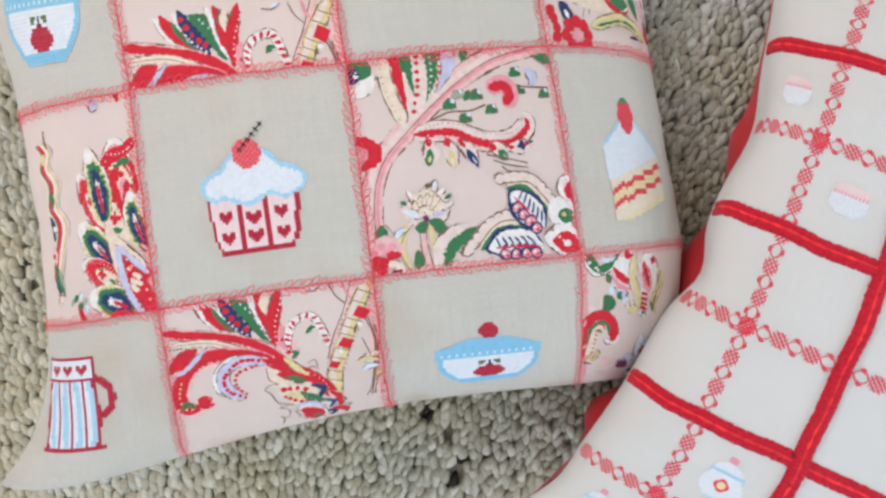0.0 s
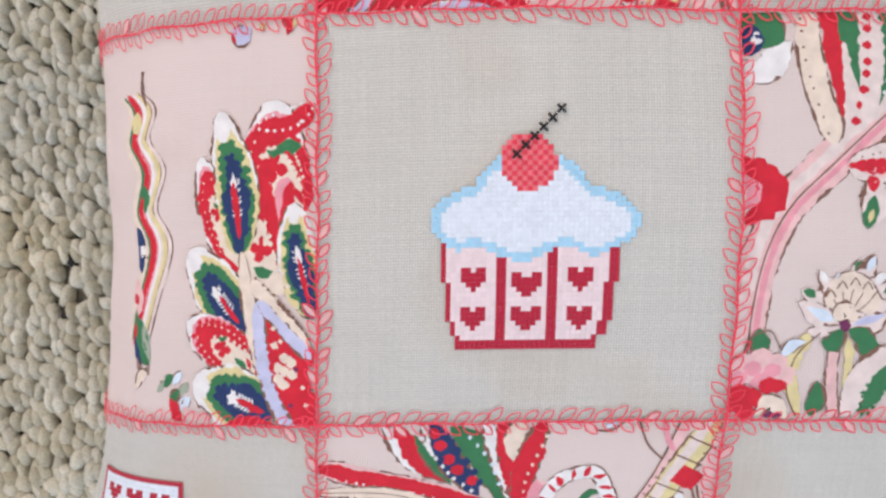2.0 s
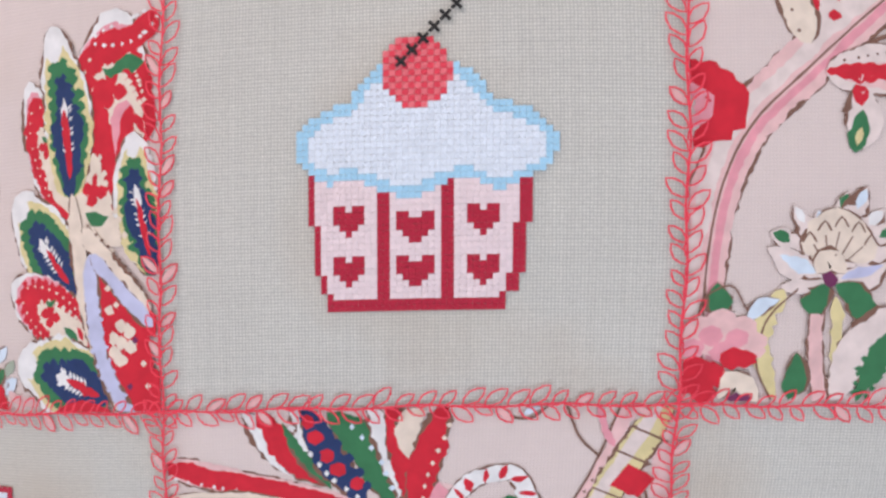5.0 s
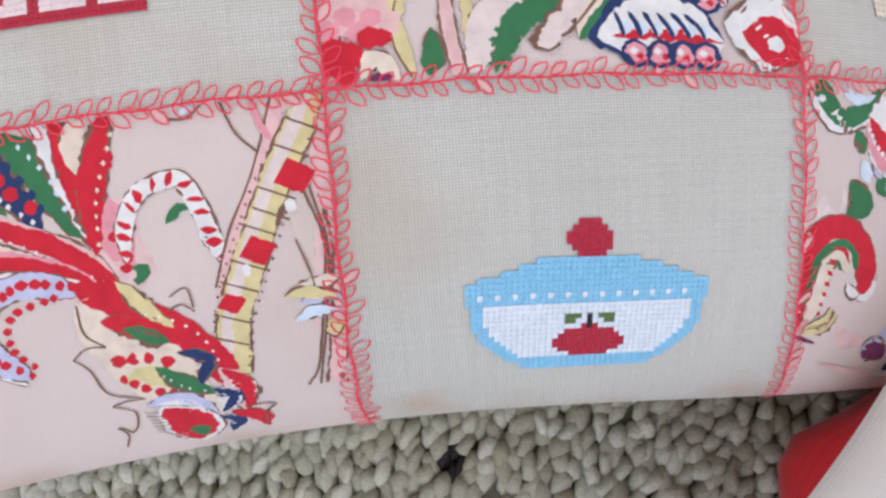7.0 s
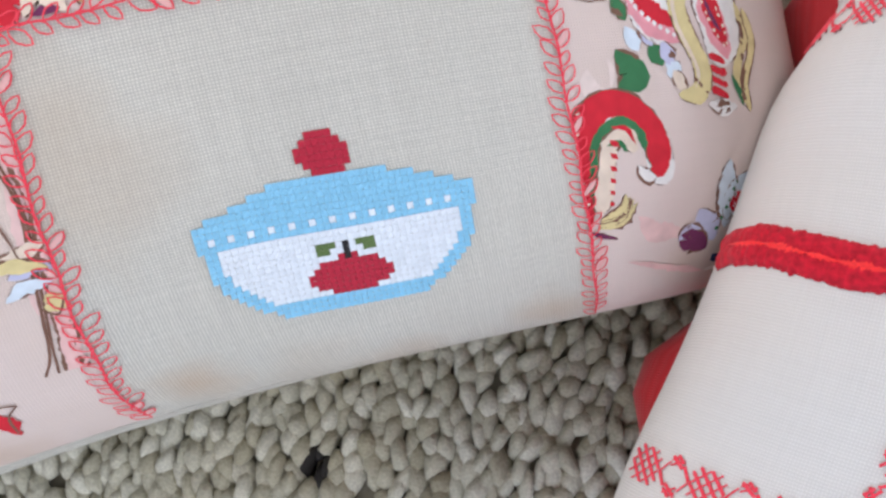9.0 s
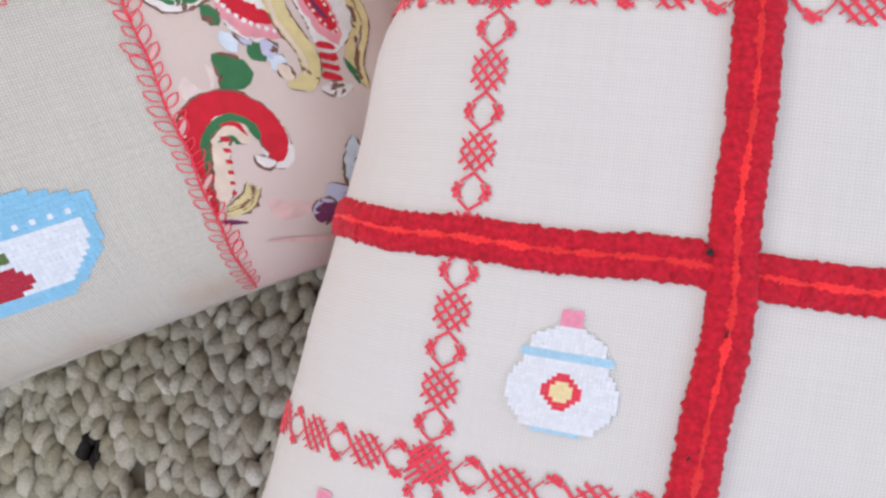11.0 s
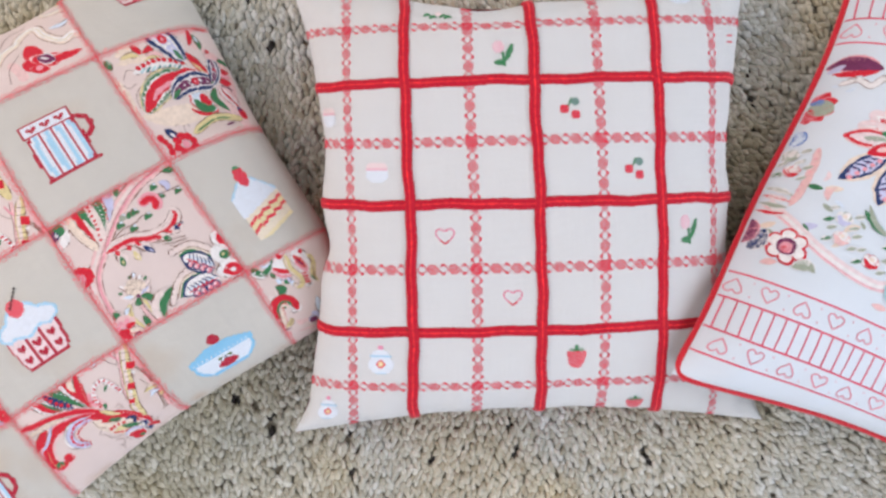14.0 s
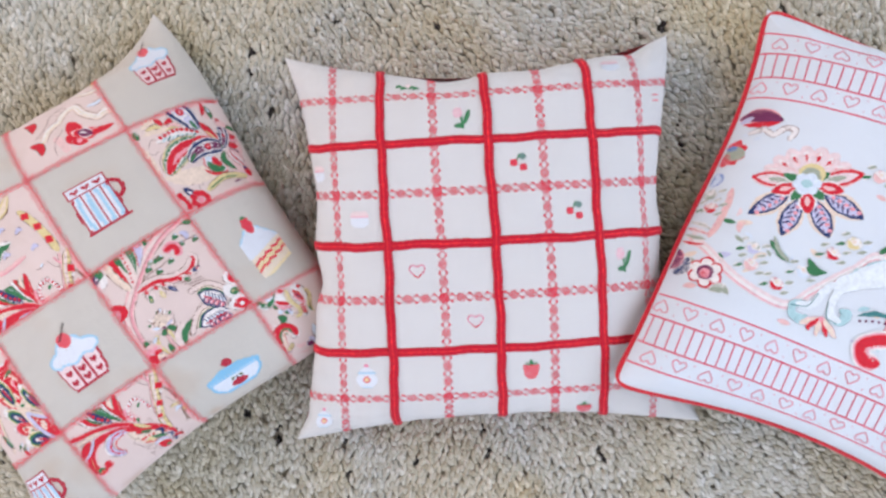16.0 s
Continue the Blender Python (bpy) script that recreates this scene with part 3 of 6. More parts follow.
def print_bloom(key, origin, unit):
    """Lotus, hanging paisley and two navy leaves under a pink stem."""
    g = square_art(key).units(origin, unit)
    g.blade(I["line"], [(60, 790), (62, 560), (100, 410), (190, 305), (330, 180), (480, 85), (640, 40)], 68, "stem")
    g.blade(I["rose"], [(60, 790), (62, 560), (100, 410), (190, 305), (330, 180), (480, 85), (640, 40)], 62, "stem")
    g.blade(I["ground"], [(50, 790), (52, 560), (92, 400), (184, 296), (324, 172), (476, 78), (640, 32)], 18, "stem")
    g.blade(I["pink"], [(76, 790), (78, 565), (112, 420), (200, 318), (338, 192), (486, 96), (640, 52)], 10, "stem")
    g.blade(I["line"], [(66, 790), (68, 562), (105, 414), (194, 310), (334, 185), (482, 90), (640, 44)], 3, "stem")
    g.leaf(I["ground"], [(270, 20), (255, 150), (205, 265)], 170, I["line"], 3, "taper")
    g.blade(I["red"], [(188, 30), (197, 140), (207, 258)], 40, "taper").blade(I["green"], [(218, 30), (226, 110), (236, 190)], 38, "taper")
    g.dots(I["red"], [(258, 55), (250, 150), (226, 240)], 17, 8)
    g.blade(I["green"], [(304, 30), (298, 120), (268, 215)], 44, "taper", wave=0.15).dots(I["white"], [(300, 60), (296, 120), (280, 190)], 9, 7)
    g.leaf(I["lilac"], [(358, 30), (345, 110), (305, 185)], 46, I["line"], 3, "taper").dots(I["red"], [(328, 55), (322, 110), (308, 160)], 13, 6)
    g.blade(I["green"], [(420, 35), (405, 60), (398, 85)], 30)
    g.leaf(I["cream"], [(150, 40), (158, 160), (195, 280)], 40, I["line"], 3, "soft").dots(I["line"], [(140, 60), (148, 150), (180, 262)], 6, 9)
    g.leaf(I["white"], [(30, 135), (75, 150), (125, 100)], 44, I["line"], 3).leaf(I["green"], [(35, 60), (80, 75), (112, 100)], 66, I["line"], 3)
    g.blade(I["navy"], [(35, 92), (80, 98)], 46).blade(I["white"], [(56, 98), (76, 99)], 16)
    g.blade(I["red"], [(38, 300), (84, 365), (46, 420)], 62, wave=0.1).blade(I["pink"], [(40, 330), (60, 365), (44, 395)], 24)
    for x, y in ((368, 205), (405, 212), (428, 210), (468, 262), (382, 285), (338, 236), (566, 138), (572, 200), (655, 216)):
        g.leaf(I["green" if (x + y) % 3 else "grey"], [(x - 20, y + 8), (x, y - 10), (x + 22, y + 6)], 26, I["line"], 2)
        g.leaf(I["mist"], [(x + 6, y - 26), (x + 16, y - 10)], 15, I["line"], 1.5)
    g.outline(I["line"], [(262, 282), (330, 255), (400, 255), (452, 238)], 5, False).outline(I["line"], [(540, 172), (600, 184), (676, 190)], 5, False)
    g.leaf(I["lilac"], [(600, 120), (625, 150), (612, 185)], 34, I["line"], 2)
    g.blade(I["pink"], [(462, 182), (525, 170), (542, 215), (512, 246)], 50, "soft").blade(I["red"], [(470, 182), (522, 176), (536, 214), (512, 242)], 30, "soft", wave=0.15)
    g.blade(I["line"], [(212, 318), (330, 318), (430, 362), (520, 362), (582, 312), (570, 268)], 66, "soft")
    g.blade(I["ground"], [(212, 318), (330, 318), (430, 362), (520, 362), (582, 312), (570, 268)], 60, "soft")
    scallop(g, I["line"], [(212, 318), (330, 318), (430, 362), (520, 362), (582, 312)], 26, 5, 26, (1,))
    g.blade(I["rose"], [(230, 322), (330, 326), (430, 372), (520, 372), (584, 322)], 34, "soft").blade(I["red"], [(212, 318), (330, 322), (430, 368), (520, 370), (580, 322), (574, 286)], 22, "soft", wave=0.2)
    for pts, w, m, inner in (([(250, 335), (262, 378), (248, 430)], 42, "green", "gold"), ([(308, 335), (322, 390), (325, 448)], 40, "gold", "cream"),
                             ([(345, 345), (378, 392), (402, 450)], 40, "navy", "lilac"), ([(440, 378), (478, 398), (500, 432)], 44, "green", "grey"),
                             ([(500, 385), (540, 392), (592, 372)], 36, "navy", "red")):
        g.leaf(I["ground"], pts, w, I["line"], 2.5).blade(I["red"], [pts[0], toward(pts[0], pts[1], 0.7)], w * 0.55).blade(I[m], [toward(pts[0], pts[1], 0.8), pts[2]], w * 0.62).blade(I[inner], [toward(pts[1], pts[2], 0.3), toward(pts[1], pts[2], 0.8)], w * 0.22)
    for dy in (0, 22, 44):
        g.outline(I["line"], [(430 + dy, 408 + dy), (500, 428 + dy), (562, 448 + dy * 0.7)], 4, False)
    lower = (7.04e-5, 7.04e-5)
    g.units((origin[0] - 69e-6 * 70.4 + 40 * 0.107 / 660, -0.107 + 519 * 7.04e-5), lower)
    g.units((-0.0039, 0.0035), (0.0001, 0.0001))
    for p, q, w, m in (((322, 800), (205, 735), 40, "green"), ((322, 790), (250, 682), 40, "white"), ((326, 780), (300, 690), 34, "mist"), ((330, 780), (362, 655), 38, "green"), ((336, 780), (404, 645), 44, "mist"),
                       ((340, 785), (440, 690), 40, "white"), ((340, 795), (474, 722), 42, "green"), ((340, 805), (478, 765), 36, "ground")):
        g.leaf(I["ground"], [p, toward(p, q, 0.7), q], w, I["line"], 4).blade(I[m], [toward(p, q, 0.66), toward(p, q, 0.96)], w * 0.6)
    g.leaf(I["cream"], [(285, 800), (345, 742), (420, 790)], 100, I["line"], 4, "oval")
    for x, y in ((285, 745), (315, 722), (350, 714), (385, 724), (412, 750)):
        g.outline(I["line"], [(x - 14, y + 12), (x, y - 8), (x + 14, y + 12)], 4, False).outline(I["line"], [(326, 825), toward((326, 825), (x, y), 0.8)], 3, False)
    g.leaf(I["ground"], [(322, 832), (275, 812), (200, 768)], 50, I["line"], 4).blade(I["mist"], [(300, 820), (225, 782)], 30)
    g.leaf(I["ground"], [(322, 834), (280, 850), (228, 846)], 30, I["line"], 4).leaf(I["ground"], [(328, 832), (400, 830), (452, 796)], 46, I["line"], 4).blade(I["lilac"], [(350, 832), (440, 802)], 26)
    g.leaf(I["cream"], [(300, 820), (328, 790), (362, 820)], 44, I["line"], 4, "oval")
    g.units((origin[0] - 69e-6 * 70.4 + 40 * 0.107 / 660, -0.107 + 519 * 7.04e-5), lower)
    g.blade(I["gold"], [(350, 160), (300, 250), (290, 340), (340, 500)], 60, "oval").outline(I["line"], [(390, 160), (320, 230), (290, 300), (285, 400), (330, 500)], 6, False)
    g.blade(I["gold"], [(500, 180), (510, 320), (500, 500)], 40, "oval").outline(I["line"], [(505, 170), (560, 240), (530, 330), (500, 400), (495, 500)], 6, False)
    g.leaf(I["rose"], [(452, 160), (448, 320), (470, 500)], 36, I["line"], 5, "stem")
    g.leaf(I["green"], [(478, 140), (440, 195), (395, 190)], 70, I["line"], 3).leaf(I["green"], [(495, 145), (560, 185), (608, 285)], 76, I["line"], 3)
    g.dot(I["dusk"], 482, 132, 50)
    g.leaf(I["green"], [(380, 500), (400, 430), (395, 350)], 66, I["line"], 4).leaf(I["green"], [(175, 250), (165, 190), (160, 140)], 62, I["line"], 5)
    g.outline(I["line"], [(110, 240), (130, 180), (200, 150), (240, 210), (260, 240)], 6, False).leaf(I["mist"], [(250, 260), (290, 210), (340, 190)], 44, I["line"], 4)
    g.leaf(I["ground"], [(500, 500), (590, 320), (760, 200)], 130, I["line"], 5, "leaf")
    g.blade(I["green"], [(575, 505), (650, 350), (850, 232)], 84, "leaf")
    scallop(g, I["green"], [(575, 505), (650, 350), (850, 232)], 38, 22, 14)
    for x, y in ((90, 330), (120, 285), (180, 262), (240, 285), (265, 330), (170, 320)):
        g.dot(I["rose"], x, y, 92)
    for x, y in ((100, 340), (150, 300), (220, 310), (180, 350)):
        g.dot(I["pink"], x, y, 66)
    for x, y, r in ((105, 400, 66), (160, 420, 70), (215, 370, 62), (250, 372, 50), (130, 470, 74), (80, 450, 60), (190, 440, 56)):
        g.dot(I["red"], x, y, r, 1.2)
    g.leaf(I["cream"], [(180, 500), (230, 440), (300, 510)], 60, I["line"], 3).blade(I["dusk"], [(200, 500), (280, 495)], 30)

    def shell_leaf(tip, mid, end, up, n):
        """A navy leaf with veined cells, pink beads, a toothed green rim and a fan of shells."""
        def lift(p, k):
            return (p[0] + up[0] * k, p[1] + up[1] * k)
        rim = [lift(toward(tip, mid, -0.12), 8), lift(toward(tip, mid, 0.45), 118), lift(mid, 150), lift(end, 140)]
        far = [lift(toward(tip, mid, -0.55), 10), lift(toward(tip, mid, 0.15), 150), lift(mid, 225), lift(end, 205)]
        scallop(g, I["ground"], far, 0, 74, n + 3, (1,), 0.02, 0.98, I["line"])
        g.blade(I["cream"], rim, 84, "soft").outline(I["line"], [lift(p, 36) for p in rim], 9, False)
        scallop(g, I["red"], rim, 14, 22, 2 * n, (-1,), 0.1, 0.95)
        g.blade(I["green"], [lift(p, -14) for p in rim], 40, "soft")
        g.blade(I["navy"], [tip, lift(mid, 20), end], 250, "leaf").blade(I["white"], [toward(tip, mid, 0.14), lift(mid, 20), end], 204, "leaf")
        g.blade(I["red"], [toward(tip, mid, 0.35), mid, end], 40, "leaf", wave=0.2)
        for k in range(6):
            q = toward(tip, end, 0.26 + 0.12 * k)
            g.blade(I["mist"], [lift(q, 10), lift(toward(q, end, 0.04), 62)], 44, "oval")
            g.blade(I["navy"], [lift(q, 4), lift(toward(q, tip, 0.05), 48), lift(toward(q, tip, 0.16), 90)], 16, "soft")
        for k in range(4):
            q = lift(toward(tip, end, 0.32 + 0.17 * k), -44)
            g.dot(I["navy"], q[0], q[1], 96).dot(I["pink"], q[0], q[1], 70).dot(I["white"], q[0] - 8, q[1] - 8, 26).dot(I["red"], q[0] + 14, q[1] + 10, 26)

    shell_leaf((862, 402), (1080, 390), (1310, 420), (-0.1, -1.0), 9)
    shell_leaf((1090, -10), (1190, 130), (1330, 300), (0.62, -0.72), 7)
    g.units(origin, unit)
    g.leaf(I["white"], [(690, 590), (655, 630), (660, 690)], 96, I["line"], 3).dot(I["green"], 668, 645, 56).dot(I["gold"], 660, 640, 18)
    g.leaf(I["white"], [(580, 715), (650, 735), (705, 770)], 106, I["line"], 3).blade(I["red"], [(606, 730), (655, 742), (705, 770)], 74).dot(I["white"], 662, 748, 28)
    g.leaf(I["white"], [(705, 500), (678, 545), (700, 600)], 60, I["line"], 3).blade(I["red"], [(708, 520), (690, 555), (705, 600)], 40)
    g.leaf(I["green"], [(640, 82), (680, 90), (705, 105)], 26, I["line"], 2)
    g.build("printed_paisley", patches[key], "pink, red, green and navy paisley print")


def scallop(g, m, pts, half, size, n, sides=(1, -1), lo=0.08, hi=0.96, line=None):
    """A frilled edge: a row of small lobes along one or both sides of a curve. half: distance from the curve in drawing units."""
    c = g.spline(pts)
    d = np.gradient(c, axis=0)
    g.off += g.step
    for k in np.linspace(lo, hi, n):
        i = int(k * (len(c) - 1))
        t = d[i] / (np.linalg.norm(d[i]) + 1e-9)
        for side in sides:
            w = c[i] + side * np.array([-t[1], t[0]]) * half * abs(g.s[0]) * math.sin(math.pi * min(1, max(0.06, k))) ** 0.5
            x, y = (w[0] - g.o[0]) / g.s[0], (g.o[1] - w[1]) / g.s[1]
            if line is not None:
                g.dot(line, x, y, size * 1.22, 1.0, 0.0, True)
            else:
                g.dot(m, x, y, size, 1.0, 0.0, True)
    if line is not None:
        scallop(g, m, pts, half, size, n, sides, lo, hi)


def rungs(g, m, pts, half, width, n, lo, hi):
    """Slanting bars across a curve, like the stripes of a sugar cane."""
    c = g.spline(pts)
    d = np.gradient(c, axis=0)
    g.off += g.step
    for k in np.linspace(lo, hi, n):
        i = int(k * (len(c) - 1))
        t = d[i] / (np.linalg.norm(d[i]) + 1e-9)
        u = (np.array([-t[1], t[0]]) + 0.45 * t) * half * abs(g.s[0])
        ends = [((w[0] - g.o[0]) / g.s[0], (g.o[1] - w[1]) / g.s[1]) for w in (c[i] - u, c[i], c[i] + u)]
        g.blade(m, ends, width, "leaf", hold=True)


def toward(p, q, k):
    return (p[0] + (q[0] - p[0]) * k, p[1] + (q[1] - p[1]) * k)


def frond(g, foot, mid, tip, width, dark):
    """A broad leaf of the print with frilled rings: green and navy round a white heart, or red round a cream one."""
    def part_way(k):
        return [foot, mid, toward(mid, tip, k)]
    full = part_way(1.0)
    g.blade(I["line"], full, width + 7, "oval").blade(I["white"], full, width, "oval")
    if dark:
        g.blade(I["gold"], part_way(0.80), width * 0.98, "oval")
        g.blade(I["white"], [toward(mid, tip, 0.55), toward(mid, tip, 0.98)], width * 0.36, "oval")
        g.blade(I["green"], part_way(0.58), width * 0.70, "oval")
        scallop(g, I["green"], part_way(0.58), width * 0.33, width * 0.20, 9, lo=0.3, hi=0.97)
        g.blade(I["navy"], part_way(0.40), width * 0.42, "oval")
        scallop(g, I["navy"], part_way(0.42), width * 0.21, width * 0.15, 9, lo=0.25, hi=0.97)
        core = [toward(foot, mid, 0.35), mid, toward(mid, tip, 0.16)]
        feathered(g, core, width * 0.62, I["navy"], I["navy"], I["white"], 7, False)
        g.blade(I["white"], [toward(foot, mid, 0.80), toward(mid, tip, 0.16)], width * 0.14, "oval")
        g.blade(I["red"], [toward(foot, mid, 0.22), toward(foot, mid, 0.95)], width * 0.13, "oval")
    else:
        g.blade(I["pink"], part_way(0.84), width * 0.99, "oval").blade(I["red"], part_way(0.76), width * 0.97, "oval")
        scallop(g, I["red"], part_way(0.78), width * 0.43, width * 0.14, 10, lo=0.3)
        scallop(g, I["cream"], part_way(0.70), width * 0.36, width * 0.05, 9, lo=0.3)
        heart = [toward(foot, mid, 0.05), toward(foot, mid, 0.9), toward(mid, tip, 0.34)]
        g.blade(I["cream"], heart, width * 0.50, "oval")
        scallop(g, I["cream"], heart, width * 0.25, width * 0.09, 7, lo=0.3)
        x, y = toward(mid, tip, 0.02)
        r = width * 0.11
        for dx, dy in ((-1, -0.3), (0.2, -1), (1, 0.3), (-0.2, 1), (0, 0)):
            g.dot(I["red"], x + dx * r, y + dy * r, width * 0.16, 1.1)
        u, v = toward(foot, mid, 0.45)
        g.leaf(I["green"], [(u - r * 1.4, v - r), (u, v), (u + r, v + r * 1.6)], width * 0.14).blade(I["red"], [(u + r, v - r), (u + 2 * r, v + r)], width * 0.1)
        g.blade(I["green"], [(x + r, y - 2.2 * r), (x, y - 1.4 * r), (x - r, y - 2 * r)], width * 0.09)


def print_leaves(key, origin, unit):
    """A tall spray of red and dark green feathered leaves and a frilled medallion at the edge."""
    g = square_art(key).units(origin, unit)
    g.units((origin[0] - 0.0055, origin[1]), unit)
    edge = [(84, 190), (150, 240), (122, 310), (186, 385), (142, 480), (204, 570), (150, 700), (104, 810)]
    frill = (("line", 0), ("ground", 5), ("line", 19), ("gold", 23), ("cream", 38), ("white", 46), ("pink", 58), ("red", 63), ("green", 92), ("cream", 104))
    for (m, d), (_, end) in zip(frill, frill[1:] + (("", 122),)):
        deep = d / 122
        g.blade(I[m], [(x * (1 - 0.12 * deep) + 12 * deep - (d + end) / 2, y + 10 * deep) for x, y in edge], end - d + 5, "soft")
    g.leaf(I["gold"], [(40, 290), (62, 265), (66, 240)], 44, I["line"], 3).blade(I["red"], [(50, 305), (66, 345)], 30)
    g.blade(I["navy"], [(30, 520), (52, 560), (60, 640)], 46).blade(I["white"], [(50, 570), (80, 590)], 26).blade(I["green"], [(70, 420), (92, 450), (80, 490)], 34).outline(I["line"], [(60, 590), (100, 600), (104, 570)], 4, False)
    g.blade(I["rose"], [(30, 650), (50, 700), (44, 750)], 44).blade(I["red"], [(25, 690), (46, 720)], 26)
    g.leaf(I["green"], [(96, 880), (60, 830), (40, 750)], 66, I["line"], 4).blade(I["grey"], [(104, 870), (80, 810), (70, 770)], 34).blade(I["red"], [(14, 830), (34, 770)], 22).blade(I["navy"], [(20, 800), (34, 850), (60, 880)], 20)
    for k in range(4):
        g.outline(I["line"], [(30, 860 + 9 * k), (66, 890 + 6 * k), (100, 880 + 7 * k)], 4, False)
    g.leaf(I["cream"], [(24, 950), (50, 915), (90, 900)], 36, I["line"], 3)
    g.units(origin, unit)
    for k, (x, y) in enumerate(((110, 940), (140, 925), (175, 915), (200, 945), (165, 965), (208, 985))):
        g.leaf(I[("grey", "green", "mist")[k % 3]], [(x - 26, y + 12), (x, y - 8), (x + 14, y - 24)], 24, I["line"], 3)
    g.blade(I["red"], [(140, 965), (160, 1000), (190, 1030)], 40, "leaf").blade(I["rose"], [(190, 990), (240, 1010), (300, 1015)], 24, "soft").blade(I["red"], [(330, 1035), (430, 1050)], 18, "soft")
    g.leaf(I["lilac"], [(372, 72), (405, 90), (432, 66)], 46, I["line"], 3).blade(I["red"], [(372, 80), (385, 105)], 16).leaf(I["gold"], [(455, 60), (470, 80)], 20, I["line"], 2).leaf(I["red"], [(515, 40), (540, 70), (530, 92)], 30, I["line"], 2).blade(I["gold"], [(560, 40), (548, 80)], 14)
    g.outline(I["line"], [(46, 145), (34, 185), (56, 228)], 8, False).outline(I["line"], [(38, 145), (44, 185), (56, 228)], 5, False)
    # the spray
    frond(g, (560, 520), (490, 400), (500, 240), 192, False)
    g.blade(I["red"], [(600, 260), (540, 300), (440, 320)], 50, "soft")
    scallop(g, I["white"], [(600, 250), (540, 285), (440, 300)], 22, 10, 9, (1, -1))
    g.blade(I["green"], [(430, 500), (440, 430), (460, 400)], 46, "leaf").blade(I["green"], [(490, 370), (530, 350), (570, 350)], 30)
    g.blade(I["red"], [(540, 680), (480, 540), (450, 430), (480, 400)], 88, "oval").blade(I["pink"], [(530, 420), (520, 480), (530, 540)], 54, "oval")
    g.leaf(I["white"], [(590, 640), (540, 560), (545, 480)], 60, I["line"], 3, "oval")
    g.blade(I["red"], [(560, 700), (520, 560), (540, 430)], 34, "soft")
    frond(g, (600, 760), (552, 600), (548, 480), 103, True)
    frond(g, (400, 640), (320, 500), (268, 362), 112, False)
    g.leaf(I["cream"], [(520, 700), (450, 620), (450, 515)], 92, None)
    scallop(g, I["cream"], [(520, 700), (450, 620), (450, 515)], 44, 16, 9)
    for dx, dy in ((-18, -4), (4, -20), (18, 4), (-4, 18), (0, 0)):
        g.dot(I["red"], 452 + dx, 588 + dy, 28)
    g.blade(I["green"], [(430, 630), (462, 648), (490, 640)], 26)
    frond(g, (392, 600), (378, 430), (330, 260), 125, True)
    g.blade(I["red"], [(374, 500), (372, 425)], 20, "oval")
    frond(g, (410, 790), (320, 690), (220, 585), 141, True)
    frond(g, (440, 900), (340, 830), (214, 760), 136, False)
    frond(g, (490, 1010), (370, 960), (232, 920), 168, True)
    g.blade(I["red"], [(330, 1050), (420, 1020), (500, 1050)], 24, "soft")
    g.leaf(I["cream"], [(395, 590), (412, 690), (440, 830), (480, 940), (540, 1070)], 34, I["line"], 3, "soft")
    g.blade(I["red"], [(468, 745), (520, 880), (590, 1060)], 130, "oval").blade(I["red"], [(470, 750), (540, 800), (600, 880)], 60, "leaf")
    g.leaf(I["cream"], [(425, 660), (500, 740), (590, 830)], 34, I["line"], 3, "soft")
    scallop(g, I["line"], [(425, 655), (500, 732), (590, 820)], 18, 9, 11, (1,))
    g.leaf(I["lilac"], [(445, 710), (450, 800), (475, 930), (550, 1070)], 32, I["line"], 3, "soft").leaf(I["lilac"], [(445, 712), (510, 775), (595, 860)], 28, I["line"], 3, "soft")
    scallop(g, I["lilac"], [(445, 710), (450, 800), (475, 930), (550, 1070)], 16, 14, 13, (1, -1))
    for dx, dy in ((-20, -10), (2, -34), (22, 8), (-4, 34), (0, 0), (18, -22), (-18, 18)):
        g.dot(I["cream"], 520 + dx, 890 + dy, 30)
    g.blade(I["cream"], [(480, 820), (505, 830)], 24).dots(I["cream"], [(490, 780), (560, 900), (580, 980)], 14, 6).dot(I["dusk"], 552, 885, 18).dot(I["dusk"], 540, 980, 16)
    g.build("printed_paisley", patches[key], "paisley print of red and dark green leaves")


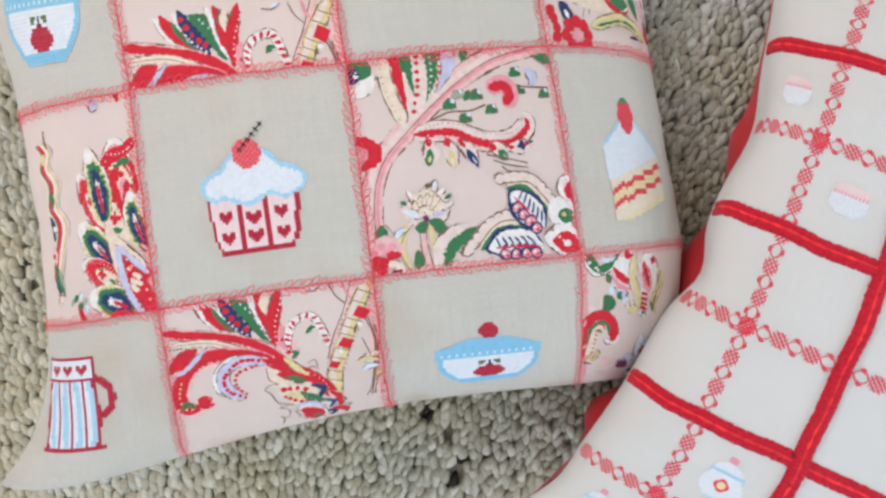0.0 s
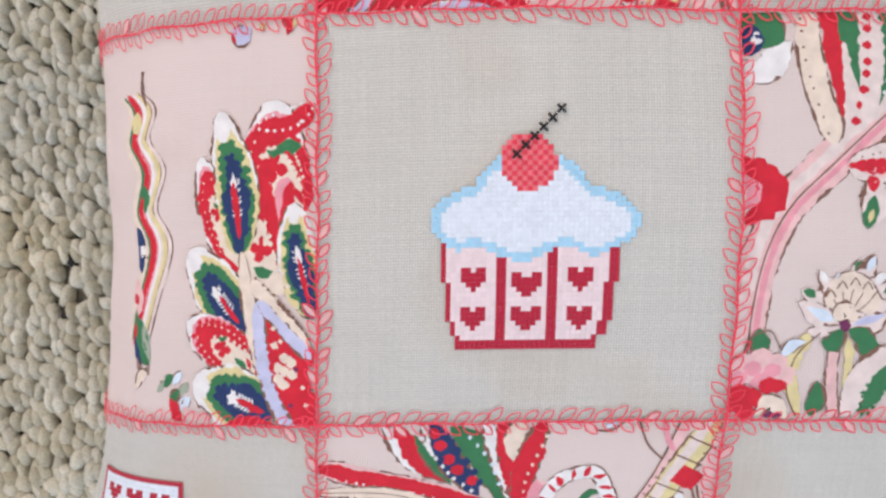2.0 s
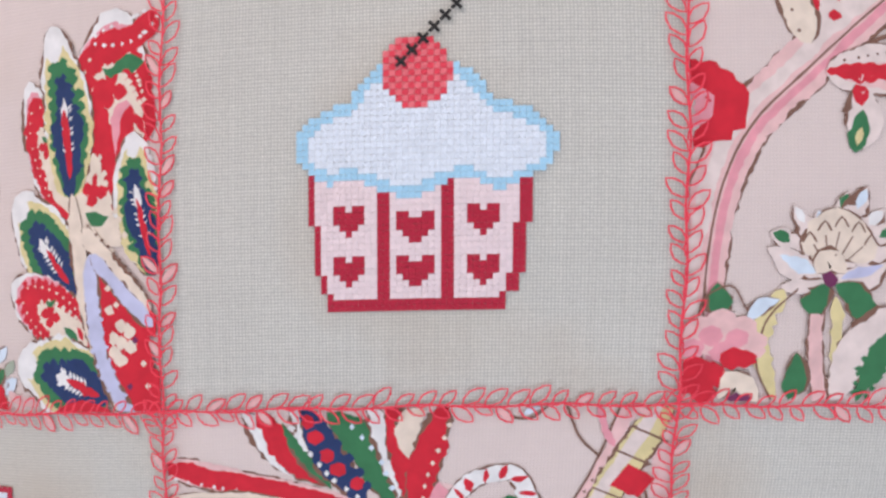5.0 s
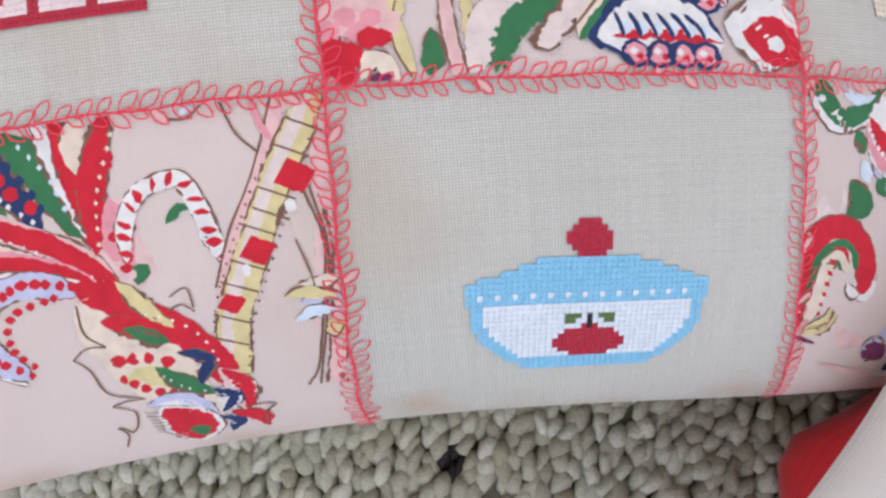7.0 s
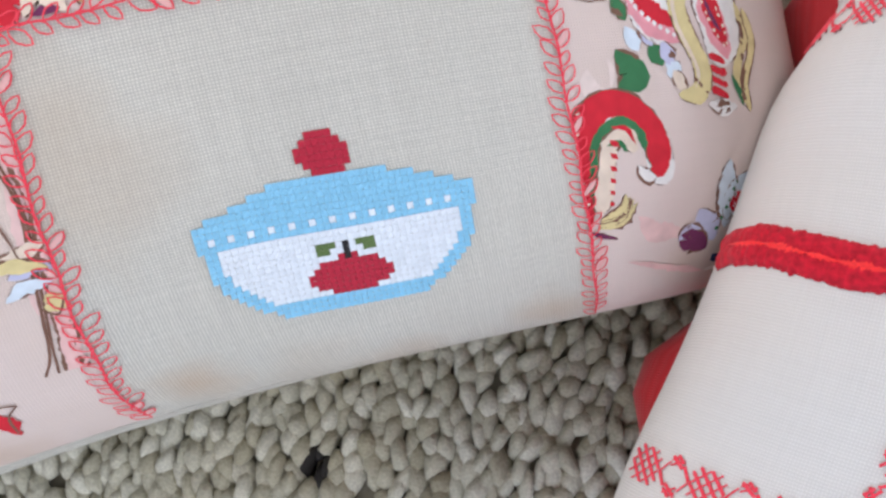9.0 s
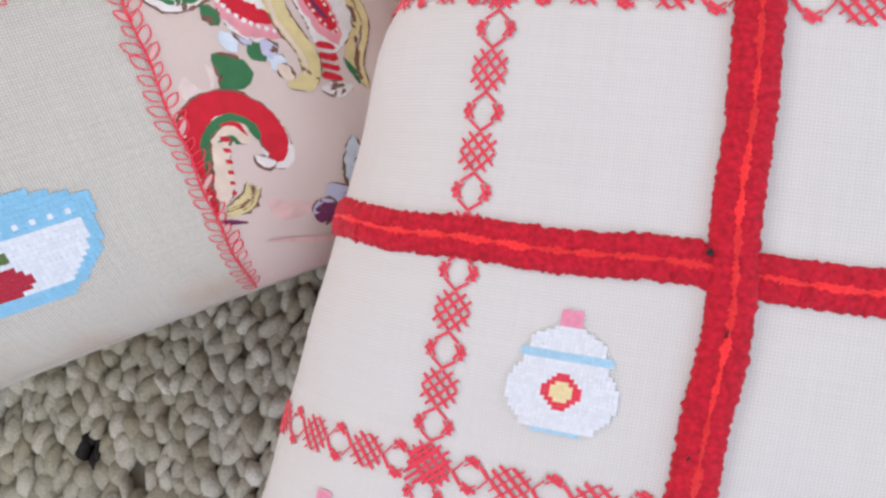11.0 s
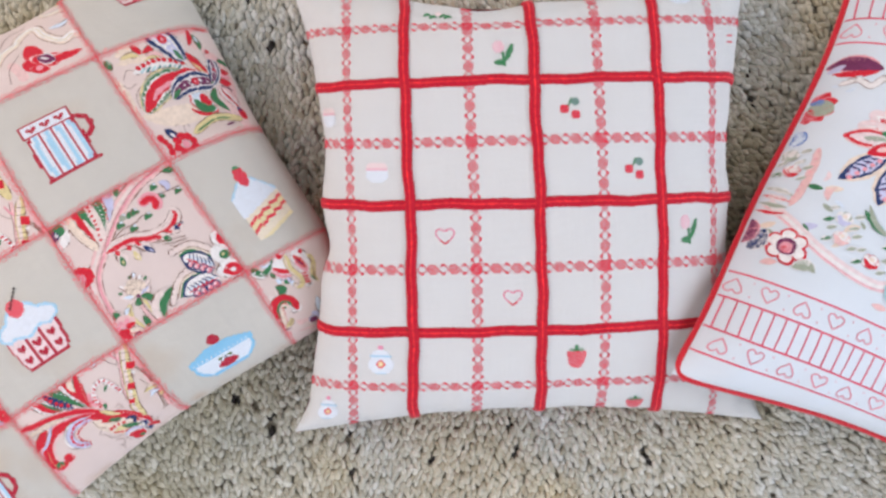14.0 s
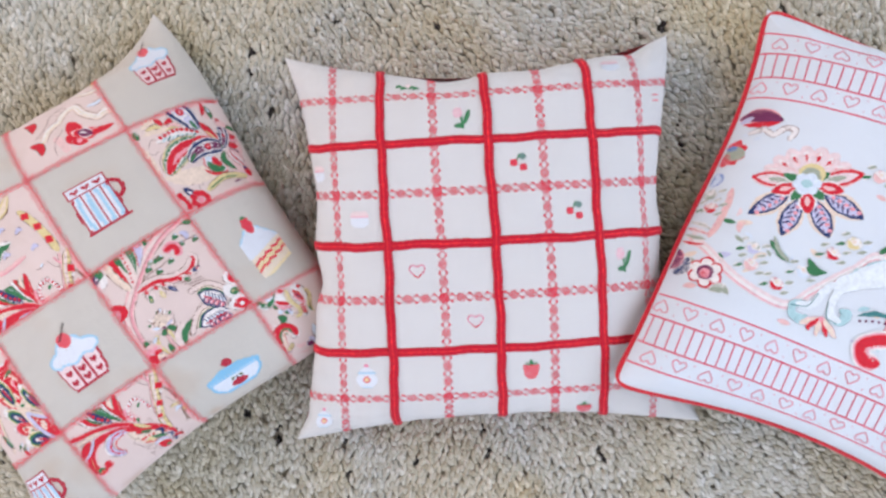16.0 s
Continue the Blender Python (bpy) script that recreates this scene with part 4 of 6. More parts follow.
def print_swoosh(key, origin, unit):
    """Red scrolls rising to a fan of leaves, with a striped hook and a jointed straw stem."""
    g = square_art(key).units(origin, unit)
    for pts, w in (([(600, 372), (430, 318), (270, 305), (160, 360), (112, 460), (150, 540), (290, 530)], 128), ([(640, 210), (655, 290), (690, 380)], 90), ([(1080, 90), (1080, 330), (1050, 560)], 70)):
        g.blade(I["halo"], pts, w, "soft")
    s1 = [(60, 170), (200, 198), (400, 240), (530, 292), (640, 372)]
    g.blade(I["line"], s1, 68, "soft").blade(I["rose"], s1, 62, "soft").blade(I["red"], s1, 46, "soft").dots(I["white"], [(80, 192), (400, 256), (630, 372)], 8, 24)
    s2 = [(70, 232), (280, 240), (430, 290), (570, 362)]
    g.blade(I["line"], s2, 40, "soft").blade(I["cream"], s2, 33, "soft").outline(I["line"], s2, 3, False)
    s3 = [(600, 372), (430, 318), (270, 305), (160, 360), (112, 460), (150, 540), (250, 520)]
    g.blade(I["pink"], s3, 92, "soft").blade(I["red"], s3, 76, "soft").dots(I["cream"], [(560, 366), (430, 340), (280, 330), (190, 380), (150, 460)], 10, 22)
    g.dots(I["gold"], [(130, 400), (112, 460), (130, 530), (210, 545)], 14, 9).leaf(I["green"], [(110, 540), (150, 505), (180, 540)], 34)
    g.dot(I["red"], 235, 515, 78).dots(I["white"], [(250, 480), (265, 510), (255, 545)], 8, 5)
    g.leaf(I["red"], [(70, 350), (160, 290), (240, 258)], 70, I["line"], 3).leaf(I["lilac"], [(80, 372), (190, 330), (290, 252)], 26, I["line"], 2.5)
    g.dots(I["line"], [(80, 252), (160, 246), (225, 258)], 10, 8)
    for pts, w, m in (([(340, 190), (290, 120), (245, 75)], 46, "white"), ([(420, 215), (330, 140), (280, 72)], 54, "red"), ([(430, 220), (370, 150), (330, 100)], 30, "green"),
                      ([(470, 235), (410, 150), (345, 70)], 50, "white"), ([(500, 250), (420, 150), (370, 60)], 66, "navy"), ([(575, 275), (520, 160), (420, 85)], 96, "green"),
                      ([(600, 300), (560, 180), (500, 60)], 56, "white"), ([(615, 300), (590, 180), (540, 60)], 78, "red"), ([(585, 170), (580, 110), (610, 70)], 44, "cream"),
                      ([(600, 310), (610, 190), (655, 60)], 58, "red")):
        g.leaf(I[m], pts, w, I["line"], 2)
    g.dots(I["red"], [(380, 100), (430, 170), (480, 210)], 26, 5).dots(I["white"], [(350, 110), (420, 190), (480, 235)], 12, 9).dots(I["navy"], [(420, 120), (470, 170), (500, 215)], 20, 5)
    g.dots(I["mist"], [(470, 110), (520, 160), (550, 220)], 12, 6).dots(I["cream"], [(660, 110), (615, 210), (610, 290)], 10, 9)
    g.blade(I["pink"], [(640, 210), (650, 290), (680, 340)], 60, "leaf").dots(I["red"], [(640, 280), (665, 300), (660, 340)], 20, 5)
    h = [(560, 372), (440, 345), (350, 380), (345, 460), (425, 540)]
    g.blade(I["line"], [(560, 352), (400, 325), (310, 380), (310, 470), (420, 555)], 26, "soft").blade(I["white"], [(560, 352), (400, 325), (310, 380), (310, 470), (420, 555)], 20, "soft")
    g.blade(I["line"], h, 68, "soft").blade(I["lilac"], h, 60, "soft").dots(I["red"], [(540, 358), (430, 345), (350, 400), (350, 470), (425, 530)], 22, 17)
    g.dots(I["red"], [(500, 376), (410, 400), (395, 460), (435, 510)], 18, 10)
    k = [(662, 330), (668, 255), (712, 208), (785, 196), (822, 250), (846, 318), (890, 356), (945, 362)]
    g.blade(I["line"], k, 42, "soft").blade(I["white"], k, 36, "soft")
    rungs(g, I["red"], k, 17, 17, 15, 0.05, 0.97)
    g.leaf(I["green"], [(668, 340), (690, 345), (678, 375)], 28).leaf(I["green"], [(750, 270), (780, 245), (800, 250)], 20)
    st = [(1080, 60), (985, 200), (920, 330), (872, 440), (855, 520), (850, 660)]
    g.blade(I["rose"], [(1000, 70), (950, 200), (890, 300), (850, 420)], 34, "stem").outline(I["line"], [(985, 70), (930, 200), (872, 300), (835, 400)], 5, False)
    g.blade(I["line"], st, 72, "soft").blade(I["gold"], st, 65, "soft").blade(I["ground"], [(x - 12, y) for x, y in st], 26, "soft")
    scallop(g, I["line"], st, 44, 7, 26, (1, -1))
    for x, y in ((1040, 130), (1010, 170), (975, 240), (960, 275), (930, 300), (905, 365), (880, 405), (860, 470), (850, 520)):
        g.outline(I["line"], [(x - 36, y - 16), (x, y - 2), (x + 36, y + 12)], 5, False)
    for x, y, z in ((1015, 212, 62), (926, 338, 54), (862, 436, 44)):
        g.blade(I["red"], [(x - z * 0.45, y - z * 0.2), (x + z * 0.45, y + z * 0.2)], z, "stem")
    g.dots(I["white"], [(1000, 262), (900, 372)], 26, 2)
    g.outline(I["line"], [(1030, 240), (1060, 330), (1050, 420), (1020, 600), (990, 660)], 6, False).leaf(I["rose"], [(1075, 240), (1095, 340), (1080, 460), (1050, 660)], 34, I["line"], 4, "stem").outline(I["line"], [(1040, 230), (1066, 340), (1052, 470), (1015, 660)], 5, False)
    g.leaf(I["cream"], [(985, 420), (1030, 415), (1090, 400)], 34, I["line"], 3).leaf(I["lilac"], [(1000, 450), (1050, 440), (1090, 450)], 30, I["line"], 2.5)
    g.outline(I["line"], [(760, 95), (810, 100), (845, 80)], 5, False).leaf(I["mist"], [(800, 95), (840, 70)], 22)
    g.outline(I["line"], [(880, 75), (905, 130), (945, 165)], 5, False).blade(I["pink"], [(940, 70), (955, 120), (975, 150)], 16, "soft")
    g.units((origin[0], origin[1] - 351 * unit[1]), (0.787 * unit[0], 0.92 * unit[1]))
    g.blade(I["cream"], [(700, 40), (850, 200), (1000, 420)], 210, "oval")
    g.blade(I["red"], [(690, 10), (830, 70), (960, 140), (1030, 220), (1060, 300)], 92, "soft").leaf(I["gold"], [(800, 10), (870, 70), (940, 130)], 46, I["line"], 4)
    g.leaf(I["red"], [(745, 92), (800, 105), (850, 145)], 62, I["line"], 4).leaf(I["green"], [(800, 115), (860, 140), (925, 165)], 50, I["line"], 4)
    scallop(g, I["white"], [(840, 90), (960, 160), (1040, 270)], 40, 9, 9, (1,))
    g.blade(I["gold"], [(770, 250), (850, 235), (930, 290)], 74).dots(I["red"], [(775, 192), (845, 192), (905, 212)], 34, 4).dots(I["red"], [(780, 242), (860, 290), (960, 305)], 28, 6)
    g.leaf(I["green"], [(870, 220), (920, 262), (1015, 325)], 62, I["line"], 4).dots(I["white"], [(890, 250), (940, 290), (990, 310)], 9, 5)
    g.leaf(I["navy"], [(935, 190), (1010, 215), (985, 290)], 46, I["line"], 3).blade(I["cream"], [(965, 222), (985, 245)], 26)
    g.leaf(I["rose"], [(1035, 250), (1085, 310), (1075, 400)], 82, I["line"], 3).blade(I["red"], [(1040, 250), (1095, 310), (1085, 400)], 50, "leaf").dots(I["white"], [(1060, 290), (1070, 340)], 10, 4)
    g.leaf(I["lilac"], [(820, 330), (920, 330), (1010, 410)], 84, I["line"], 4).blade(I["white"], [(850, 330), (930, 345), (1000, 410)], 40)
    g.leaf(I["white"], [(860, 340), (930, 420), (930, 520)], 170, I["line"], 4).blade(I["red"], [(866, 348), (930, 420), (925, 510)], 140, "leaf").dot(I["green"], 940, 462, 56)
    g.leaf(I["navy"], [(1010, 305), (1060, 340), (1020, 395)], 40, I["white"], 6).blade(I["white"], [(1022, 335), (1026, 368)], 18)
    g.leaf(I["navy"], [(1005, 410), (1056, 438), (1020, 490)], 40, I["white"], 6).blade(I["red"], [(1040, 395), (1110, 430), (1120, 490)], 62, "leaf")
    for pts in ([(690, 50), (700, 115), (750, 152)], [(750, 152), (700, 148), (658, 172)], [(658, 172), (695, 205), (730, 275), (825, 306)], [(825, 306), (770, 306), (728, 316)], [(728, 316), (785, 345), (775, 400), (755, 420)],
                [(755, 420), (740, 402), (722, 392)], [(722, 392), (742, 425), (722, 480)], [(1090, 386), (1130, 382), (1162, 390)], [(1162, 390), (1130, 420), (1120, 480)]):
        g.outline(I["line"], pts, 6, False)
    for k in range(7):
        g.outline(I["line"], [(808 + 3 * k, 352 + 14 * k), (850 + 3 * k, 362 + 13 * k)], 4, False)
    g.outline(I["line"], [(1275, -30), (1300, 30), (1312, 78)], 5, False).leaf(I["gold"], [(1228, 90), (1290, 84), (1370, 104)], 40, I["line"], 4).leaf(I["mist"], [(1250, 150), (1310, 130), (1370, 128)], 36, I["line"], 4)
    g.dot(I["gold"], 1352, 172, 44).outline(I["line"], [(1318, 180), (1350, 200), (1376, 170)], 6, False)
    for pts in ([(940, 60), (985, 45), (1000, 90)], [(930, 90), (970, 80), (1000, 100)]):
        g.outline(I["line"], pts, 5, False)
    g.units(origin, unit)
    up = [(60, -330), (220, -400), (420, -380), (600, -460), (760, -420), (900, -540)]
    g.blade(I["line"], up, 84, "soft").blade(I["gold"], up, 76, "soft").blade(I["cream"], up, 34, "soft")
    g.leaf(I["white"], [(430, -60), (560, -170), (720, -190)], 110, I["line"], 4).blade(I["green"], [(440, -60), (570, -160), (710, -180)], 66, "leaf", wave=0.15)
    g.blade(I["rose"], [(60, -120), (260, -130), (480, -20), (760, -40)], 44, "soft").blade(I["pink"], [(60, -110), (260, -120), (480, -10), (760, -30)], 10, "soft")
    g.blade(I["line"], [(1010, 60), (1000, -80), (960, -240), (900, -380)], 74, "soft").blade(I["gold"], [(1010, 60), (1000, -80), (960, -240), (900, -380)], 66, "soft")
    for x, y in ((1000, -60), (975, -190), (930, -310)):
        g.blade(I["red"], [(x - 30, y - 8), (x + 30, y + 8)], 60, "stem")
    for x, y in ((160, -240), (330, -260), (700, -300), (820, -230), (620, -110), (860, -60)):
        g.leaf(I["grey" if x % 20 else "lilac"], [(x - 40, y + 16), (x, y - 10), (x + 40, y + 6)], 34, I["line"], 3)
    g.build("printed_paisley", patches[key], "paisley print of red scrolls and a striped hook")


def print_curl(key, origin, unit):
    """A red and green curl, a fan of petals under a straw hook and pale butterfly leaves."""
    g = square_art(key).units(origin, unit)

    def at(*pts):
        """Turns positions read from the camera's view, where the seam leans, into fabric units."""
        return [(90 + 1.08 * (0.925 * (x - 130) - 0.38 * y), 127 + 1.02 * (0.38 * (x - 130) + 0.925 * y)) for x, y in pts]

    def mark(m, pts, w, line=0, shape="leaf"):
        if line:
            g.leaf(I[m], at(*pts), w * 1.1, I["line"], line, shape)
        else:
            g.blade(I[m], at(*pts), w * 1.1, shape)

    mark("halo", ((560, 620), (640, 660), (760, 640)), 90)
    # bud
    mark("ground", ((400, 290), (330, 270), (300, 220)), 60)
    mark("cream", ((372, 268), (420, 262), (462, 225)), 36, 4)
    mark("green", ((372, 140), (440, 190), (400, 245)), 88, 4)
    mark("ground", ((352, 170), (376, 205), (378, 250)), 22)
    # curl
    hook = ((410, 690), (345, 560), (318, 430), (345, 325), (430, 285), (530, 330), (585, 430), (560, 480))
    mark("white", tuple((x + 8, y + 14) for x, y in hook[3:]), 92, 4, "soft")
    mark("red", hook, 84, 3, "soft")
    g.dots(I["cream"], at((300, 350), (318, 450), (350, 540), (390, 610)), 13, 10)
    mark("white", ((510, 450), (550, 480), (585, 470)), 44, 3)
    mark("green", ((420, 620), (385, 500), (375, 390), (430, 335), (500, 360), (525, 400)), 34, 0, "soft")
    mark("cream", ((440, 640), (420, 500), (410, 420), (450, 370), (490, 420)), 52, 3, "soft")
    mark("red", ((400, 360), (450, 352), (490, 390)), 24)
    mark("green", ((400, 420), (440, 405), (470, 420)), 20)
    for k in range(6):
        mark("red", ((405 + 10 * k, 400 + 38 * k), (440 + 6 * k, 412 + 38 * k)), 20, 0, "soft")
    for k in range(4):
        mark("gold", ((440, 690 - 10 * k), (500, 660 - 18 * k), (545 - 16 * k, 570 - 6 * k)), 26, 4)
    mark("dusk", ((425, 705), (470, 712), (520, 716)), 20, 3)
    # fan of petals and the straw hook
    mark("white", ((140, -60), (270, 0), (430, -150)), 70, 4, "soft")
    mark("green", ((145, -79), (280, -14), (422, -164)), 56, 0, "soft")
    mark("mist", ((240, -110), (300, -80), (370, -130)), 40)
    for x, y, m in ((365, 20, "green"), (420, 90, "mist"), (505, 105, "green"), (460, 60, "lilac"), (570, 130, "mist"), (600, 150, "cream"), (540, 90, "lilac")):
        mark(m, ((x - 30, y - 24), (x, y + 4), (x + 26, y + 30)), 48, 4)
    mark("white", ((480, -220), (470, -40), (500, 80)), 190, 4, "oval")
    mark("pink", ((360, -40), (460, 20), (590, 40)), 86)
    mark("red", ((370, -60), (460, -10), (580, 0)), 66)
    scallop(g, I["white"], at((370, -30), (460, 18), (590, 34)), 0, 20, 10, (1,))
    mark("red", ((430, -200), (470, -160), (520, -190)), 60)
    mark("white", ((640, -240), (730, -80), (740, 60)), 200, 4, "oval")
    mark("pink", ((620, -160), (710, -60), (780, 20)), 110)
    mark("red", ((620, -180), (700, -90), (770, -20)), 84)
    scallop(g, I["cream"], at((620, -180), (700, -90), (770, -20)), 30, 16, 8, (1, -1))
    mark("dusk", ((650, -130), (700, -80), (740, -60)), 22)
    for k in range(4):
        mark("red", ((690 + 10 * k, 40 + 34 * k), (770 + 12 * k, 36 + 34 * k)), 24, 0, "soft")
    mark("white", ((720, 190), (790, 180), (850, 150)), 50, 4)
    for pts in (((790, -188), (850, -100), (830, 40), (900, 130)), ((830, -188), (890, -90), (870, 60), (920, 150))):
        mark("gold", pts, 34, 4, "soft")
    mark("red", ((700, -230), (740, -200)), 56, 0, "stem")
    mark("green", ((800, 60), (850, 100), (880, 140)), 26)
    mark("gold", ((520, -190), (565, -33), (672, 90), (676, 170), (600, 200)), 64, 4, "soft")
    mark("cream", ((510, -190), (550, -20), (655, 100), (660, 160)), 14, 0, "soft")
    # butterfly leaves
    mark("mist", ((860, 335), (890, 450), (930, 590)), 105, 6)
    mark("lilac", ((780, 545), (840, 590), (900, 650)), 100, 6)
    mark("mist", ((970, 350), (940, 450), (920, 560)), 112, 5)
    mark("red", ((955, 430), (940, 480), (950, 520)), 42)
    g.dots(I["green"], at((925, 400), (910, 480), (890, 600)), 22, 6)
    mark("lilac", ((740, 680), (780, 640), (840, 650)), 75, 6)
    mark("dusk", ((780, 720), (800, 670), (880, 690)), 100, 4)
    mark("navy", ((930, 740), (960, 700)), 50)
    mark("rose", ((580, 800), (720, 800), (920, 790)), 37)
    g.build("printed_paisley", patches[key], "paisley print of a red and green curl")


def print_star(key, origin, unit):
    """Navy paisleys, a frilled red leaf and striped petals round a red stem."""
    g = square_art(key).units(origin, unit)

    def at(*pts):
        """Turns positions read off the camera's slanted view into fabric units."""
        return [((5.75 * x - 2.9 * (y - 185)) / 31, 7 + 0.92 * (1.28 * x + 5 * (y - 185)) / 32.46) for x, y in pts]

    def paisley(pts, w, heart):
        p = at(*pts)
        g.leaf(I["white"], p, w + 3.4, I["line"], 0.5, "drop").blade(I["navy"], p, w + 0.8, "drop").blade(I["white"], p, w * 0.60, "drop")
        g.blade(I[heart], p, w * 0.46, "drop").dots(I["white"], p, w * 0.10, 9)
        x, y = p[1]
        for t in range(0, 360, 51):
            g.dot(I["white"], x + w * 0.27 * math.cos(radians(t)), y + w * 0.27 * math.sin(radians(t)), w * 0.14)
        g.dot(I["red"], x, y, w * 0.36).dot(I["pink"], x, y, w * 0.16).blade(I["green"], p[2:], w * 0.2)

    for pts in ([(100, 350), (115, 300), (160, 310)], [(90, 370), (130, 400), (160, 380)], [(310, 610), (380, 600), (400, 660)], [(330, 640), (370, 640), (380, 680)], [(180, 520), (160, 440), (200, 380)]):
        g.outline(I["line"], at(*pts), 0.6, False)
    g.blade(I["halo"], at((330, 90), (420, 80), (480, 200)), 14, "soft").blade(I["cream"], at((180, 560), (330, 590), (560, 570)), 20, "leaf").blade(I["cream"], at((60, 260), (160, 240), (300, 240)), 9, "leaf")
    for m, pts, w in (("cream", ((60, 215), (110, 170), (170, 200)), 10), ("gold", ((80, 230), (130, 215), (180, 230)), 5), ("red", ((130, 160), (160, 190), (185, 220)), 6), ("red", ((190, 215), (240, 180), (280, 205)), 6),
                      ("rose", ((200, 225), (250, 225), (300, 240)), 5), ("red", ((425, 70), (440, 120), (435, 180)), 5), ("green", ((455, 100), (485, 140), (505, 200)), 7), ("mist", ((470, 110), (490, 150)), 3),
                      ("rose", ((510, 180), (545, 220), (560, 270)), 10), ("red", ((530, 190), (560, 215)), 5), ("green", ((5, 220), (25, 245), (45, 285)), 6), ("grey", ((20, 225), (40, 250)), 3)):
        g.leaf(I[m], at(*pts), w, I["line"], 0.4)
    for m, pts, w in (("cream", ((40, 330), (90, 480), (180, 640)), 22), ("rose", ((560, 200), (640, 330), (700, 480)), 22), ("halo", ((600, 560), (700, 600), (760, 700)), 20)):
        g.blade(I[m], at(*pts), w, "oval")
    for m, pts, w in (("red", ((560, 300), (620, 320), (680, 300)), 8), ("red", ((570, 360), (630, 390), (690, 380)), 9), ("pink", ((590, 340), (640, 350), (690, 340)), 5), ("green", ((600, 250), (640, 240), (690, 250)), 6),
                      ("red", ((460, 60), (500, 40), (540, 60)), 8), ("dusk", ((610, 420), (650, 440), (690, 430)), 7), ("red", ((300, 210), (340, 240), (400, 260)), 7), ("gold", ((200, 260), (250, 250), (300, 260)), 6)):
        g.leaf(I[m], at(*pts), w, I["line"], 0.4)
    # striped leaf
    leaf = at((420, 310), (270, 285), (145, 325))
    g.leaf(I["white"], leaf, 13, I["line"], 0.5)
    for k in range(8):
        x = 190 + 26 * k
        g.blade(I["teal" if k % 2 else "aqua"], at((x + 14, 296), (x - 6, 330)), 2.0, "soft")
    scallop(g, I["red"], at((410, 295), (270, 262), (160, 300)), 0, 4.6, 9, (1,))
    # red leaf with a toothed green rim
    leaf = at((400, 350), (270, 420), (205, 545))
    g.leaf(I["gold"], leaf, 28, I["line"], 0.5, "oval").blade(I["grey"], leaf, 25, "oval").blade(I["green"], leaf, 22, "oval")
    scallop(g, I["white"], leaf, 8.5, 2.4, 11)
    g.blade(I["white"], leaf, 16, "oval").blade(I["red"], leaf, 13.5, "oval").blade(I["pink"], at((350, 390), (280, 430), (235, 490)), 5, "leaf")
    # ruffled bloom
    for m, r, s in (("red", 9.5, 9.5), ("white", 8.6, 8.4), ("mist", 7.6, 7.4)):
        for t in range(60, 300, 40):
            x, y = at((495, 520))[0]
            g.dot(I[m], x + r * math.cos(radians(t)), y + r * math.sin(radians(t)), s)
    g.leaf(I["green"], at((440, 510), (490, 560), (560, 560)), 11, I["line"], 0.5).leaf(I["red"], at((480, 480), (505, 520), (540, 530)), 10, I["white"], 0.8).blade(I["red"], at((420, 560), (480, 600), (590, 600)), 3, "soft")
    # striped petal and berry
    g.leaf(I["green"], at((570, 440), (560, 510), (640, 580)), 8, I["line"], 0.5)
    for k, m in enumerate(("rose", "white", "red", "white", "rose")):
        g.leaf(I[m], at((590 + 4 * k, 430), (620 + 14 * k, 500 - 10 * k), (690 + 12 * k, 560 - 6 * k)), 6, I["line"], 0.4)
    x, y = at((730, 585))[0]
    g.dot(I["red"], x, y, 12).blade(I["navy"], at((690, 560), (725, 555)), 5)
    g.leaf(I["gold"], at((420, 700), (540, 625), (720, 625)), 7, I["line"], 0.6, "soft").blade(I["green"], at((440, 690), (540, 632), (640, 625)), 2, "soft").blade(I["dusk"], at((600, 670), (660, 655)), 3)
    # stem and paisleys
    stem = at((400, 215), (450, 270), (500, 330), (550, 400))
    g.leaf(I["red"], stem, 10, I["line"], 0.5).blade(I["gold"], at((440, 285), (500, 335), (540, 380)), 3.5).blade(I["red"], at((330, 390), (400, 340), (510, 350)), 6).blade(I["rose"], at((360, 380), (430, 350)), 2)
    paisley(((215, 85), (290, 140), (345, 205), (405, 280)), 25, "lilac")
    paisley(((555, 405), (455, 405), (375, 440), (340, 500)), 20, "dusk")
    paisley(((560, 250), (575, 320), (560, 400), (545, 415)), 12, "dusk")
    g.leaf(I["navy"], at((280, 650), (315, 680), (350, 720)), 7, I["line"], 0.5).blade(I["white"], at((305, 672), (330, 700)), 2.2)
    x, y = at((380, 745))[0]
    for t in range(0, 360, 45):
        g.dot(I["red"], x + 8 * math.cos(radians(t)), y + 7 * math.sin(radians(t)), 7)
    g.dot(I["pink"], x, y, 7).dots(I["red"], at((260, 690), (300, 740), (310, 770)), 6, 4)
    g.build("printed_paisley", patches[key], "paisley print of navy drops and a red leaf")


